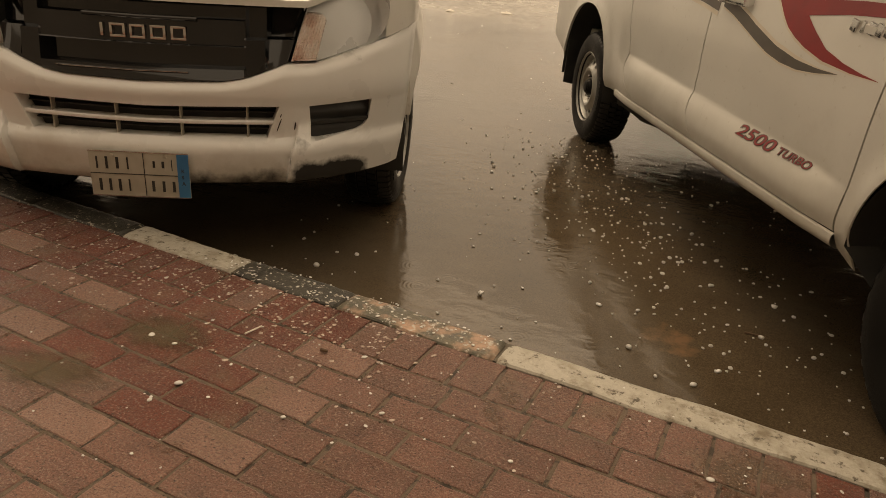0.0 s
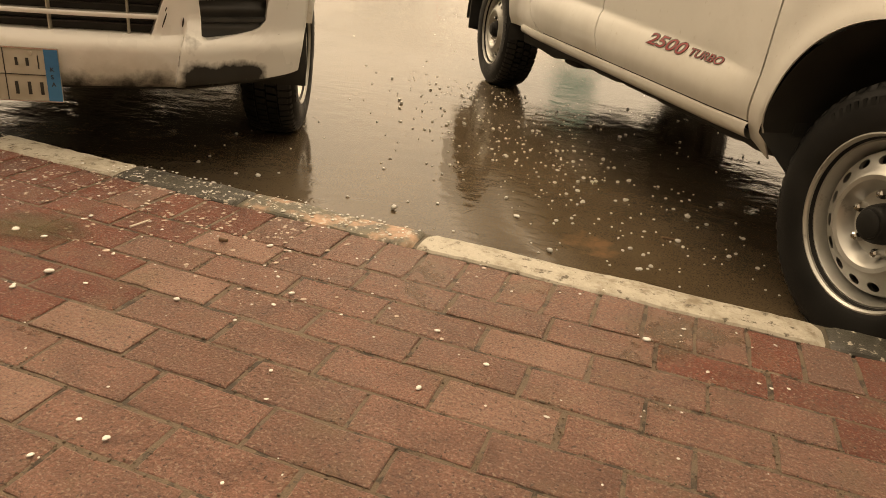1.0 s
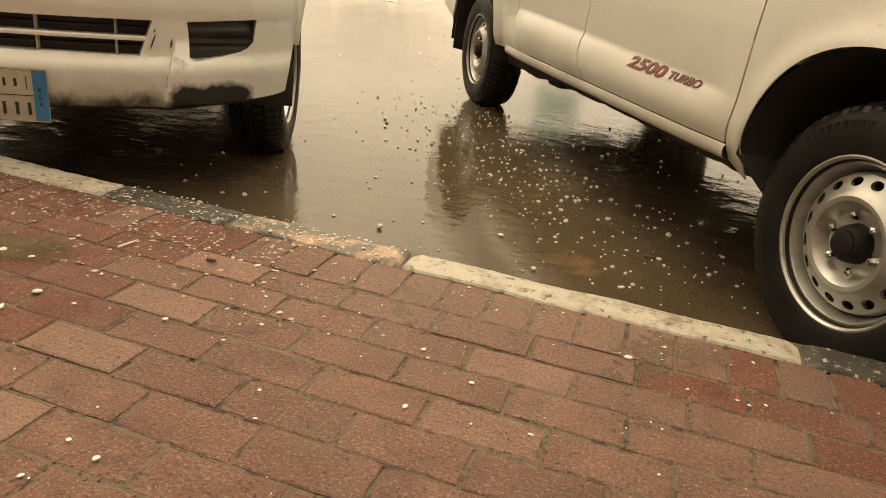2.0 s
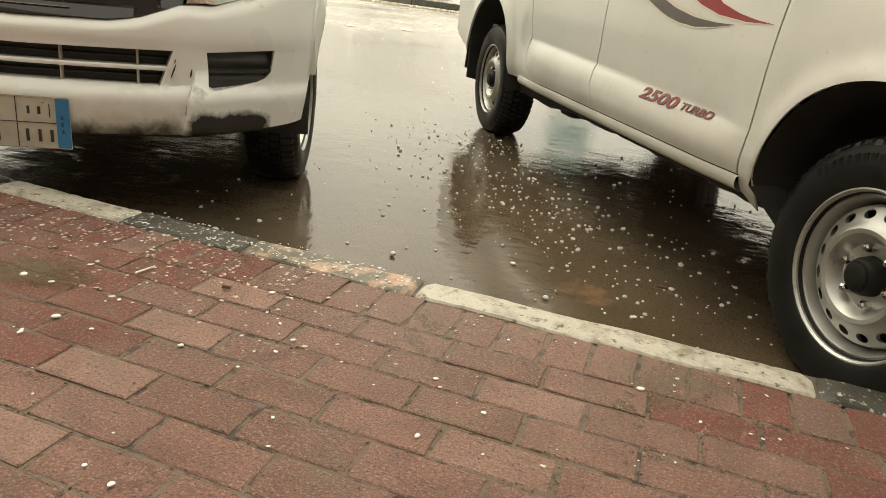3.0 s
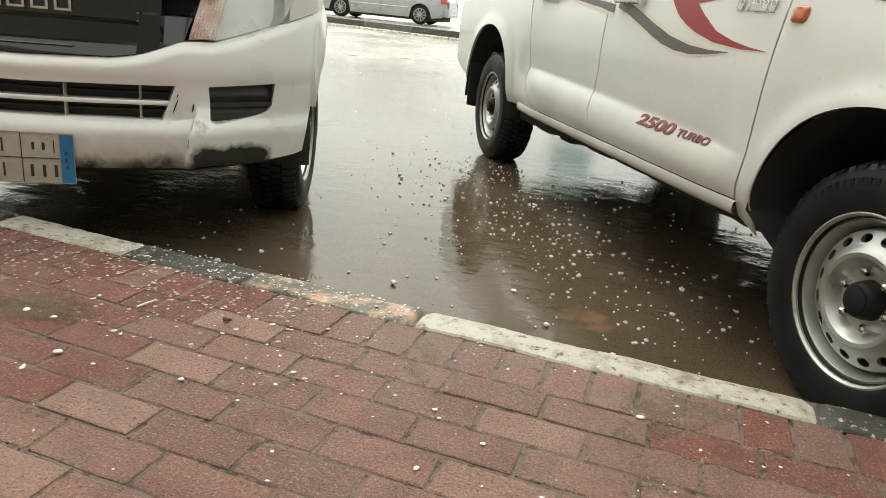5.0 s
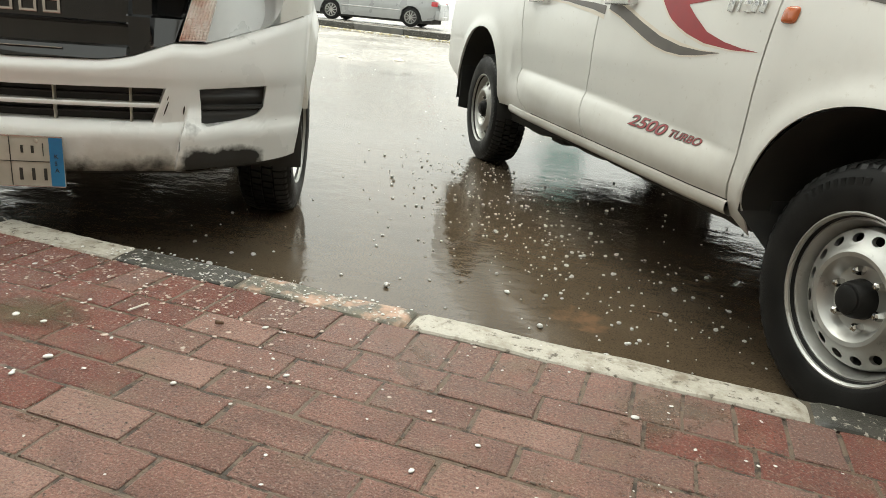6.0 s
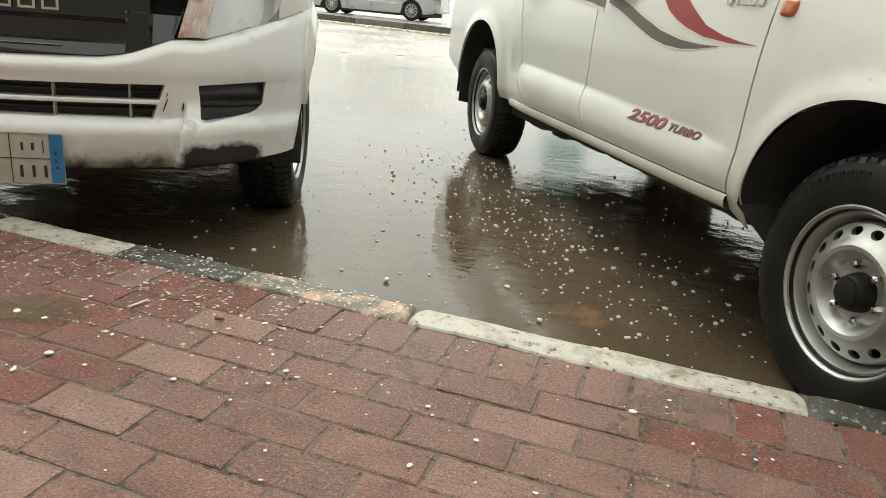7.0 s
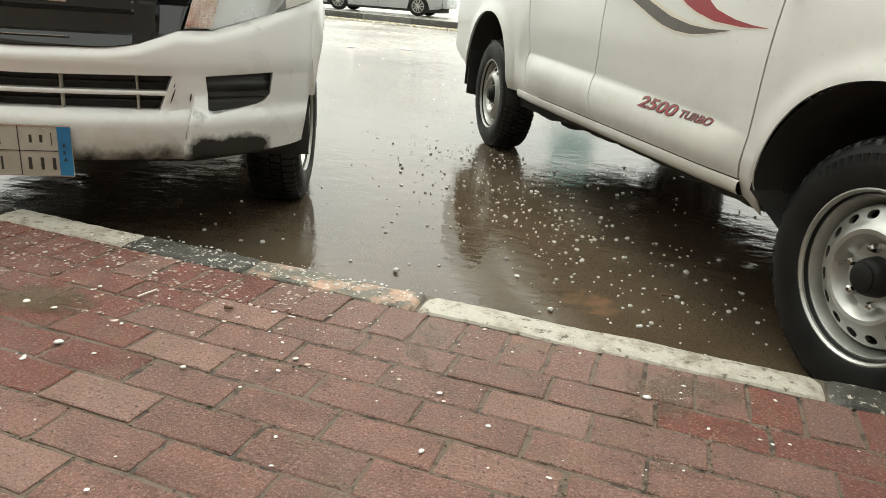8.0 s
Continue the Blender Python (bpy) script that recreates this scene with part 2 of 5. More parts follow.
rl.new(crest.outputs[0], swing.inputs[0])
fade = rn.new("ShaderNodeMapRange")
fade.inputs[1].default_value, fade.inputs[2].default_value, fade.inputs[3].default_value, fade.inputs[4].default_value = 0.05, 0.48, 0.075, 0.0
rl.new(rings.outputs["Distance"], fade.inputs[0])
ringed = rn.new("ShaderNodeMath")
ringed.operation = "MULTIPLY_ADD"
rl.new(swing.outputs[0], ringed.inputs[0])
rl.new(fade.outputs[0], ringed.inputs[1])
rl.new(mixed.outputs[0], ringed.inputs[2])
patch = rn.new("ShaderNodeTexNoise")
patch.inputs["Scale"].default_value, patch.inputs["Detail"].default_value = 1.6, 2.0
rl.new(rgeo.outputs["Position"], patch.inputs["Vector"])
calm = rn.new("ShaderNodeMapRange")
calm.inputs[1].default_value, calm.inputs[2].default_value, calm.inputs[3].default_value, calm.inputs[4].default_value = 0.42, 0.62, 0.45, 1.1
rl.new(patch.outputs[0], calm.inputs[0])
gusts = rn.new("ShaderNodeMath")
gusts.operation = "MULTIPLY"
rl.new(ringed.outputs[0], gusts.inputs[0])
rl.new(calm.outputs[0], gusts.inputs[1])
stones = rn.new("ShaderNodeTexNoise")
stones.inputs["Scale"].default_value, stones.inputs["Detail"].default_value, stones.inputs["Roughness"].default_value = 95.0, 5.0, 0.7
rl.new(rgeo.outputs["Position"], stones.inputs["Vector"])
shallow = rn.new("ShaderNodeMapRange")
shallow.inputs[1].default_value, shallow.inputs[2].default_value, shallow.inputs[3].default_value, shallow.inputs[4].default_value = 3.3, 5.2, 0.0, 0.30
rsep = rn.new("ShaderNodeSeparateXYZ")
rl.new(rgeo.outputs["Position"], rsep.inputs[0])
shore = rn.new("ShaderNodeMath")
shore.operation = "MULTIPLY_ADD"
shore.inputs[1].default_value = 2.4
rl.new(patch.outputs[0], shore.inputs[0])
rl.new(rsep.outputs[1], shore.inputs[2])
rl.new(shore.outputs[0], shallow.inputs[0])
grit_relief = rn.new("ShaderNodeMath")
grit_relief.operation = "MULTIPLY_ADD"
rl.new(stones.outputs[0], grit_relief.inputs[0])
rl.new(shallow.outputs[0], grit_relief.inputs[1])
rl.new(gusts.outputs[0], grit_relief.inputs[2])
rl.new(grit_relief.outputs[0], rbump.inputs["Height"])
rl.new(rbump.outputs[0], rb.inputs["Normal"])

GLASS = bpy.data.materials.new("clear_lamp_lens")
GLASS.use_nodes = True
gb = GLASS.node_tree.nodes["Principled BSDF"]
gb.inputs["Transmission Weight"].default_value, gb.inputs["Roughness"].default_value, gb.inputs["IOR"].default_value = 1.0, 0.02, 1.18
gb.inputs["Base Color"].default_value = (0.9, 0.91, 0.91, 1)


# ---- mesh helpers ----
def link_mesh(name, bm, material, parent=None, label="", smooth=35):
    me = bpy.data.meshes.new(name)
    bmesh.ops.recalc_face_normals(bm, faces=bm.faces)
    bm.to_mesh(me)
    bm.free()
    me.materials.append(material)
    if smooth:
        me.shade_smooth()
        me.set_sharp_from_angle(angle=radians(smooth))
    ob = new(name, me)
    if parent is not None:
        ob.parent = parent
    if label:
        ob["label"] = label
    return ob


def part(name, bm, material, parent, label="", smooth=35):
    """One mesh object under a thing or a part, in the thing's own space."""
    return link_mesh(name, bm, material, parent, label, smooth)


def thing(name, m, label, category, group="", kind=""):
    ob = new(name)
    ob.matrix_world = m
    ob.empty_display_size = 0.2
    return tagged(ob, label, category, group, kind)


def add_box(bm, c, size, rot=None, bevel=0.0):
    m = Matrix.Translation(c) @ (rot or Matrix.Identity(4)) @ Matrix.Diagonal((*size, 1))
    made = bmesh.ops.create_cube(bm, size=1, matrix=m)["verts"]
    if bevel:
        edges = list({e for v in made for e in v.link_edges})
        bmesh.ops.bevel(bm, geom=edges, offset=bevel, segments=2, affect="EDGES", profile=0.7)
    return bm


def boxed(c, size, rot=None, bevel=0.0):
    return add_box(bmesh.new(), c, size, rot, bevel)


def sheet(rows, fold=None, bm=None, skip=None):
    """A grid of points as a surface; fold is the vector by which its outer and inner rims turn back, to give it depth."""
    bm = bm or bmesh.new()
    vs = [[bm.verts.new(p) for p in row] for row in rows]
    faces = []
    for i in range(len(vs) - 1):
        for j in range(len(vs[0]) - 1):
            if skip and skip(i, j):
                continue
            faces.append(bm.faces.new((vs[i][j], vs[i + 1][j], vs[i + 1][j + 1], vs[i][j + 1])))
    if fold is not None:
        rim = [e for f in faces for e in f.edges if len(e.link_faces) == 1]
        made = bmesh.ops.extrude_edge_only(bm, edges=rim)["geom"]
        for v in made:
            if isinstance(v, bmesh.types.BMVert):
                v.co += Vector(fold)
    loose = [v for v in bm.verts if not v.link_faces]
    bmesh.ops.delete(bm, geom=loose, context="VERTS")
    return bm


def lathe(profile, n=64, axis_sign=1, bm=None):
    """Turns (radius, outward) points round the y axis; outward is along axis_sign * y."""
    bm = bm or bmesh.new()
    rings = []
    for r, w in profile:
        if r < 1e-5:
            rings.append([bm.verts.new((0, axis_sign * w, 0))])
        else:
            rings.append([bm.verts.new((r * math.cos(2 * math.pi * k / n), axis_sign * w, r * math.sin(2 * math.pi * k / n))) for k in range(n)])
    for a, b in zip(rings, rings[1:]):
        for k in range(n):
            j = (k + 1) % n
            if len(a) == 1 and len(b) == 1:
                continue
            if len(a) == 1:
                bm.faces.new((a[0], b[k], b[j]))
            elif len(b) == 1:
                bm.faces.new((a[k], a[j], b[0]))
            else:
                bm.faces.new((a[k], a[j], b[j], b[k]))
    return bm


def lerp(x, xs, ys):
    return float(np.interp(x, xs, ys))


def ease(a, b, x):
    t = min(1.0, max(0.0, (x - a) / (b - a)))
    return t * t * (3 - 2 * t)


def lettering(text, size, depth, shear=0.0, heavy=0.0):
    """Built-in letters as a mesh lying in the xy plane."""
    cu = bpy.data.curves.new("letters", "FONT")
    cu.body, cu.size, cu.extrude, cu.shear, cu.offset = text, size, depth, shear, heavy
    ob = new("letters", cu)
    bpy.context.view_layer.update()
    me = bpy.data.meshes.new_from_object(ob.evaluated_get(bpy.context.evaluated_depsgraph_get()))
    bpy.data.objects.remove(ob)
    bm = bmesh.new()
    bm.from_mesh(me)
    bpy.data.meshes.remove(me)
    return bm


# ---- the ground ----
ROAD_Z = -0.18


def road_height(x, y):
    return ROAD_Z + 0.26 * ease(3.0, 20.0, y)


ys = [0.03, 0.3, 0.8, 1.5, 2.5, 4, 6, 8, 10, 12, 14, 16, 18, 20, 24, 30, 45, 80, 160, 400, 1500]
xs = [-1500, -400, -120, -50, -25, -15, -10, -6, -3, 0, 3, 6, 10, 15, 25, 50, 120, 400, 1500]
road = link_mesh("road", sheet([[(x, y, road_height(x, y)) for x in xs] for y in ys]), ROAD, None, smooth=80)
tagged(road, "wet brown-grey asphalt road under a film of muddy water", "road", kind="structure")
link = sheet([[(x, y, ROAD_Z - 0.25) for x in (-1500, 0, 1500)] for y in (-1500, -2.7, 0.04)])
ground = link_mesh("ground", link, CONCRETE, None)
tagged(ground, "plain ground under the pavement", "ground", kind="structure")


# ---- wheels ----
RIM_R = 0.214


def rim_mesh(n=16):
    """A pressed steel rim with a ring of oval holes; outward is +y."""
    bm = bmesh.new()
    seg = n * 8
    lathe([(0.172, -0.10), (0.176, -0.062), (0.181, -0.046), (0.186, -0.030), (0.190, -0.016), (0.1935, -0.010), (0.1975, -0.012), (0.2015, -0.011), (0.2035, 0.003), (0.2085, 0.009), (0.2125, 0.008), (RIM_R, 0.001), (0.2125, -0.008), (0.204, -0.012)], seg, 1, bm)
    lathe([(0.176, -0.070), (0.1745, -0.045), (0.172, -0.034), (0.169, -0.029)], seg, 1, bm)
    r_out, r_in, w_out, w_in = 0.169, 0.131, -0.029, -0.008

    def at(r, a):
        t = (r_out - r) / (r_out - r_in)
        return (r * math.cos(a), w_out + (w_in - w_out) * t, r * math.sin(a))

    for k in range(n):
        a0, a1 = 2 * math.pi * k / n, 2 * math.pi * (k + 1) / n
        ring = [(r_in, a0 + (a1 - a0) * i / 8) for i in range(8)] + [(r_in + (r_out - r_in) * i / 4, a1) for i in range(4)]
        ring += [(r_out, a1 + (a0 - a1) * i / 8) for i in range(8)] + [(r_out + (r_in - r_out) * i / 4, a0) for i in range(4)]
        mid, rm = (a0 + a1) / 2, (r_in + r_out) / 2
        hole = []
        for r, a in ring:
            d = Vector(((a - mid) * rm, r - rm))
            d.normalize()
            hole.append((rm + 0.0115 * d.y, mid + 0.0165 * d.x / rm))
        vo = [bm.verts.new(at(*p)) for p in ring]
        vh = [bm.verts.new(at(*p)) for p in hole]
        vd = [bm.verts.new((v.co.x, v.co.y - 0.012, v.co.z)) for v in vh]
        m = len(vo)
        for i in range(m):
            j = (i + 1) % m
            bm.faces.new((vo[i], vo[j], vh[j], vh[i]))
            bm.faces.new((vh[i], vh[j], vd[j], vd[i]))
    lathe([(0.131, -0.008), (0.124, 0.000), (0.115, 0.005), (0.104, 0.003), (0.096, -0.006), (0.088, -0.022), (0.082, -0.030), (0.074, -0.032), (0.050, -0.032)], seg, 1, bm)
    bmesh.ops.remove_doubles(bm, verts=bm.verts, dist=0.0004)
    return bm


def tyre_mesh(radius, width):
    w = width / 2
    o = 0.012 - w
    prof = [(0.198, -0.012), (0.206, 0.004), (0.216, 0.010), (0.226, 0.013), (0.24, 0.0155), (0.262, 0.017), (0.285, 0.015), (0.305, 0.009), (0.320, -0.002), (radius - 0.010, -0.014), (radius - 0.009, -0.03),
            (radius - 0.008, o), (radius - 0.009, 2 * o + 0.03), (radius - 0.010, 2 * o + 0.014), (0.305, 2 * o - 0.009), (0.27, 2 * o - 0.017), (0.23, 2 * o - 0.012), (0.198, 2 * o + 0.012)]
    bm = lathe(prof, 96)
    rnd = random.Random(4)
    for start in (0.9, 4.1):
        for k in range(9):
            a = start + k * 0.085
            rot = Matrix.Rotation(-a, 4, "Y")
            add_box(bm, rot @ Vector((0.283, 0.0135, 0)), (0.020, 0.005, 0.010 + 0.008 * rnd.random()), rot)
    return bm


def tread_mesh(radius, width):
    bm = bmesh.new()
    o = 0.012 - width / 2
    n = 64
    for k in range(n):
        for row, (y0, y1) in enumerate(((-0.012, -0.046), (-0.053, -0.090), (-0.097, -0.132), (-0.139, -0.176))):
            a = 2 * math.pi * (k + 0.5 * (row % 2)) / n
            half = math.pi / n * 0.78
            pts = []
            for rr in (radius - 0.012, radius):
                for aa, yy in ((a - half, y0), (a + half, y0), (a + half + 0.012, y1), (a - half + 0.012, y1)):
                    drop = 0.010 if (row == 0 and yy == y0 and rr == radius) or (row == 3 and yy == y1 and rr == radius) else 0.0
                    pts.append(bm.verts.new(((rr - drop) * math.cos(aa), yy, (rr - drop) * math.sin(aa))))
            for f in ((4, 5, 6, 7), (0, 1, 5, 4), (1, 2, 6, 5), (2, 3, 7, 6), (3, 0, 4, 7)):
                bm.faces.new([pts[i] for i in f])
        # shoulder lugs that run down over the sidewall
        a, half, deep = 2 * math.pi * k / n, math.pi / n * 0.62, 0.034 if k % 2 else 0.022
        for edge in (0, 1):
            lug = []
            for r, y in ((radius - 0.0095, -0.016), (radius - 0.013, -0.0035), (radius - deep, 0.0085 if k % 2 else 0.0035), (radius - deep, -0.010)):
                yy = y if edge == 0 else -0.188 - y
                lug.append([bm.verts.new((r * math.cos(a + s * half), yy, r * math.sin(a + s * half))) for s in (-1, 1)])
            for p, q in zip(lug, lug[1:]):
                bm.faces.new((p[0], p[1], q[1], q[0]))
            for s in (0, 1):
                bm.faces.new([p[s] for p in lug])
    return bm


wheel_parts = {}


def add_wheel(parent, where, outward, radius=0.338, width=0.205, steer=0.0):
    """wheel > tyre, tread, rim, hub_cap and six lug nuts. outward: +1 or -1 along the thing's y."""
    if not wheel_parts:
        back = lathe([(0.0, -0.075), (0.15, -0.075), (0.165, -0.09), (0.176, -0.11), (0.176, -0.16), (0.0, -0.16)], 40)
        hub = lathe([(0.050, -0.034), (0.048, -0.018), (0.046, -0.006), (0.043, 0.003), (0.038, 0.009), (0.034, 0.010), (0.033, 0.015), (0.026, 0.018), (0.012, 0.019), (0.0, 0.019)], 48)
        nut = lathe([(0.0125, -0.034), (0.0125, -0.018), (0.0105, -0.010), (0.006, -0.006), (0.0, -0.005)], 6)
        for name, bm, material in (("wheel", back, UNDERSIDE), ("tyre", tyre_mesh(radius, width), RUBBER), ("tread", tread_mesh(radius, width), TREAD), ("rim", rim_mesh(), STEEL),
                                   ("hub_cap", hub, RUBBER), ("lug_nut", nut, CHROME)):
            ob = link_mesh(name, bm, material, None, smooth=0 if name == "tread" else 30)
            wheel_parts[name] = ob.data
            bpy.data.objects.remove(ob)
    w = new("wheel", wheel_parts["wheel"])
    w.parent = parent
    w.matrix_local = pose(*where, 0, random.Random(where[0]).uniform(0, 90), (0 if outward > 0 else 180) + steer)
    for name in ("tyre", "tread", "rim", "hub_cap"):
        c = new(name, wheel_parts[name])
        c.parent = w
    for k in range(6):
        c = new("lug_nut", wheel_parts["lug_nut"])
        c.parent = w
        a = math.pi / 3 * k + 0.35
        c.matrix_local = pose(0.070 * math.cos(a), 0, 0.070 * math.sin(a))
    return w


# ---- the pickup with side stripes ----
def arch(x, z, cx, cz, rx, rz, p=2.2):
    return (abs((x - cx) / rx) ** p + abs(max(z - cz, 0.0) / rz) ** p) ** (1 / p)


def arch_z(x, cx, cz, rx, rz, p=2.2):
    t = abs((x - cx) / rx)
    return cz + rz * (1 - t ** p) ** (1 / p) if t < 1 else -9.0


REAR_ARCH, FRONT_ARCH = (0.0, 0.33, 0.455, 0.495), (3.075, 0.43, 0.39, 0.345)


def flank(x, z):
    """Half width of the striped pickup's body at x along it and z up."""
    zc = lerp(x, [0.7, 1.6, 2.35, 2.62], [0.600, 0.575, 0.545, 0.53])
    amp = ease(0.58, 0.86, x) * (1 - ease(2.40, 2.70, x))
    up = min(1.0, max(0.0, (z - zc + 0.075) / 0.115)) ** 1.9
    o = amp * (0.015 - 0.034 * up)
    if z > 0.72:
        o -= 0.035 * ((z - 0.72) / 0.35) ** 2
    if z < 0.50:
        o -= 0.030 * ((0.50 - z) / 0.10) ** 2
    for a in (REAR_ARCH, FRONT_ARCH):
        r = max(arch(x, z, *a), 1.0)
        o += (0.016 if a is REAR_ARCH else 0.014) * math.exp(-(((r - 1) / (0.10 if a is REAR_ARCH else 0.13)) ** 2))
    if x < -0.74:
        o -= 0.9 * (-0.74 - x) ** 2 + 0.9 * max(0.0, -0.84 - x)
    if x > 3.25:
        o -= 0.35 * (x - 3.25) ** 2
    return 0.862 + o


SEAM_C = ([0.40, 0.462, 0.509, 0.55, 0.591, 0.651, 0.947, 1.07], [0.94, 0.875, 0.775, 0.735, 0.722, 0.733, 0.634, 0.60])
SEAM_B = ([0.40, 0.438, 0.473, 0.53, 0.596, 0.65, 0.706, 0.965, 1.07], [1.655, 1.642, 1.602, 1.556, 1.530, 1.527, 1.532, 1.508, 1.49])
PANEL_GAP = 0.0040
SEAM_F = ([0.40, 1.07], [2.606, 2.627])


def striped_pickup():
    t = thing("pickup_truck", pose(-0.044, 3.438, ROAD_Z, 0, 0, -57.31), "white double-cab pickup truck with red and grey side stripes", "pickup truck")
    nz = 22
    for side in (-1, 1):
        fold = (0, -0.022 * side, 0)

        def pt(x, z):
            return (x, side * flank(x, z), z)

        # load bed side with the rear arch cut out of it
        cols = [(x, lerp(x, [-0.92, -0.90, -0.86, -0.68, -0.455], [0.72, 0.62, 0.575, 0.515, 0.455])) for x in np.linspace(-0.92, -0.458, 14)]
        cols += [(c, max(0.42, arch_z(c, *REAR_ARCH))) for c in [-0.455 * math.cos(math.pi * (k + 0.5) / 36) for k in range(36)]]
        rows = [[pt(x, zb + (1.06 - zb) * j / nz) for j in range(nz + 1)] for x, zb in cols]
        for k in range(1, 10):
            row = []
            for j in range(nz + 1):
                z = 0.42 + 0.64 * j / nz
                row.append(pt(0.456 + (lerp(z, *SEAM_C) - PANEL_GAP - 0.456) * k / 9, z))
            rows.append(row)
        part("bed_side", sheet(rows, fold), PAINT, t)
        # doors
        for name, left, right in (("rear_door", SEAM_C, SEAM_B), ("front_door", SEAM_B, SEAM_F)):
            rows = []
            for k in range(25):
                row = []
                for j in range(65):
                    z = 0.442 + 0.63 * j / 64
                    a, b = lerp(z, *left) + PANEL_GAP, lerp(z, *right) - PANEL_GAP
                    row.append(pt(a + (b - a) * k / 24, z))
                rows.append(row)
            door = part(name, sheet(rows, fold), PAINT, t)
            hx = 1.71 if name == "front_door" else 0.84
            y = flank(hx, 0.985)
            bm = boxed((hx, side * (y + 0.030), 0.992), (0.20, 0.022, 0.034), None, 0.010)
            add_box(bm, (hx - 0.085, side * (y + 0.012), 0.992), (0.024, 0.036, 0.026), None, 0.005)
            add_box(bm, (hx + 0.085, side * (y + 0.012), 0.992), (0.024, 0.036, 0.026), None, 0.005)
            part("door_handle", bm, CHROME, door, "bright door handle")
        # dark strips behind the panel gaps put the shade of the seams into colour
        for seam in (SEAM_C, SEAM_B, SEAM_F):
            rows = [[(lerp(z, *seam) + d, side * (flank(lerp(z, *seam) + d, z) - 0.016), z) for d in (-0.012, 0.0, 0.012)] for z in np.linspace(0.44, 1.06, 30)]
            part("gap_backing", sheet(rows, (0, -0.01 * side, 0)), UNDERSIDE, t)
        # front wing
        cols = [(c, max(0.350, arch_z(c, *FRONT_ARCH))) for c in [3.075 - 0.39 * math.cos(math.pi * (k + 0.5) / 40) for k in range(40)]]
        cols += [(x, 0.42) for x in np.linspace(3.466, 3.62, 6)]
        rows = []
        for k in range(6):
            rows.append([pt(lerp(z, *SEAM_F) + PANEL_GAP + (2.69 - lerp(z, *SEAM_F) - PANEL_GAP) * k / 6, z) for z in [0.394 - 0.042 * k / 5 + (0.666 + 0.042 * k / 5) * j / nz for j in range(nz + 1)]])
        rows += [[pt(x, zb + (1.06 - 0.10 * ease(2.9, 3.6, x) - zb) * j / nz) for j in range(nz + 1)] for x, zb in cols]
        part("front_wing", sheet(rows, (0, -0.005 * side, 0)), PAINT, t)
        rows = []
        for r in (0.0, 0.35, 0.6, 0.78, 0.9, 0.97, 1.0):
            row = []
            for k in range(37):
                c, d = math.cos(2 * math.pi * k / 36), math.sin(2 * math.pi * k / 36)
                z = 0.965 + 0.0225 * r * math.copysign(abs(d) ** 0.55, d)
                x = 2.683 + 0.029 * r * math.copysign(abs(c) ** 0.55, c) + 0.12 * (z - 0.965)
                row.append((x, side * (flank(x, z) + 0.001 + 0.013 * (1 - r ** 4) ** 0.5), z))
            rows.append(row)
        part("side_indicator", sheet(rows), AMBER, t, "orange side indicator lens")
        # sill: rolled edge below the doors
        prof = [(-0.004, 0.438), (0.004, 0.434), (0.007, 0.422), (0.005, 0.408), (-0.004, 0.397), (-0.018, 0.391), (-0.10, 0.398)]
        rows = [[(x, side * (flank(x, 0.445) + dy), z) for dy, z in prof] for x in np.linspace(0.62, 2.614, 30)]
        part("sill", sheet(rows), PAINT, t)
        # wheel wells
        for cx, cz, rx, rz in (REAR_ARCH, FRONT_ARCH):
            rows = []
            for k in range(25):
                a = math.pi * k / 24
                x, z = cx + (rx + 0.003) * math.cos(a), cz + (rz + 0.003) * math.sin(a)
                rows.append([(x, side * y, z) for y in ((0.869 if cx > 1 else 0.868), 0.78, 0.6, 0.50)])
            if cx > 1:
                rows = rows + [[(p[0] + 0.05, p[1] - side * 0.05, 0.36) for p in rows[-1]], [(p[0] + 0.14, p[1] - side * 0.06, 0.31) for p in rows[-1]]]
            part("wheel_well", sheet(rows), UNDERSIDE, t)
            zl = 0.24 if cx > 1 else 0.42
            rows = [[(cx + (rx + 0.01) * u * (0.80 if w == 0 else 1), side * 0.50, zl + w * (cz + rz + 0.01 - zl)) for w in (0, 0.4, 1)] for u in (-1, 0, 1)]
            part("wheel_well", sheet(rows), UNDERSIDE, t)
        # guard added behind the front wheel to block light, and the dark inner flange under the sill
        rows = [[(2.688 + 0.035 * (0.42 - z), side * y, z) for y in (0.46, 0.58, 0.66, 0.72, 0.76)] for z in [0.46 - (0.085 if side < 0 else 0.20) * k / 5 for k in range(6)]]
        part("light_block_guard", sheet(rows, (-0.008, 0, 0)), BLACK_PLASTIC, t)
        rows = [[(x, side * (0.800 + dy), z - drop * lerp(x, [0.44, 0.90, 1.12], [0.025, 0.028, 0.0]) + 0.010 * noise.noise(Vector((x * 9, side, z)))) for dy, z, drop in ((-0.02, 0.44, 0), (-0.02, 0.385, 0.5), (-0.03, 0.352, 1), (-0.06, 0.342, 1))] for x in np.linspace(0.44, 2.66, 48)]
        part("sill_flange", sheet(rows, (0, -0.02 * side, 0)), UNDERSIDE, t)
        # mud flap behind the rear wheel
        rows = [[(-0.405 - 0.045 * (0.60 - z), side * y, z) for y in (0.60, 0.66, 0.72, 0.80, 0.858)] for z in (0.60, 0.5, 0.4, 0.3, 0.272, 0.262)]
        rows[-1] = [(-0.42, side * y, 0.262 + (0.012 if k in (0, 4) else 0)) for k, y in enumerate((0.61, 0.66, 0.72, 0.80, 0.848))]
        part("mud_flap", sheet(rows, (-0.010, 0, 0)), BLACK_PLASTIC, t)
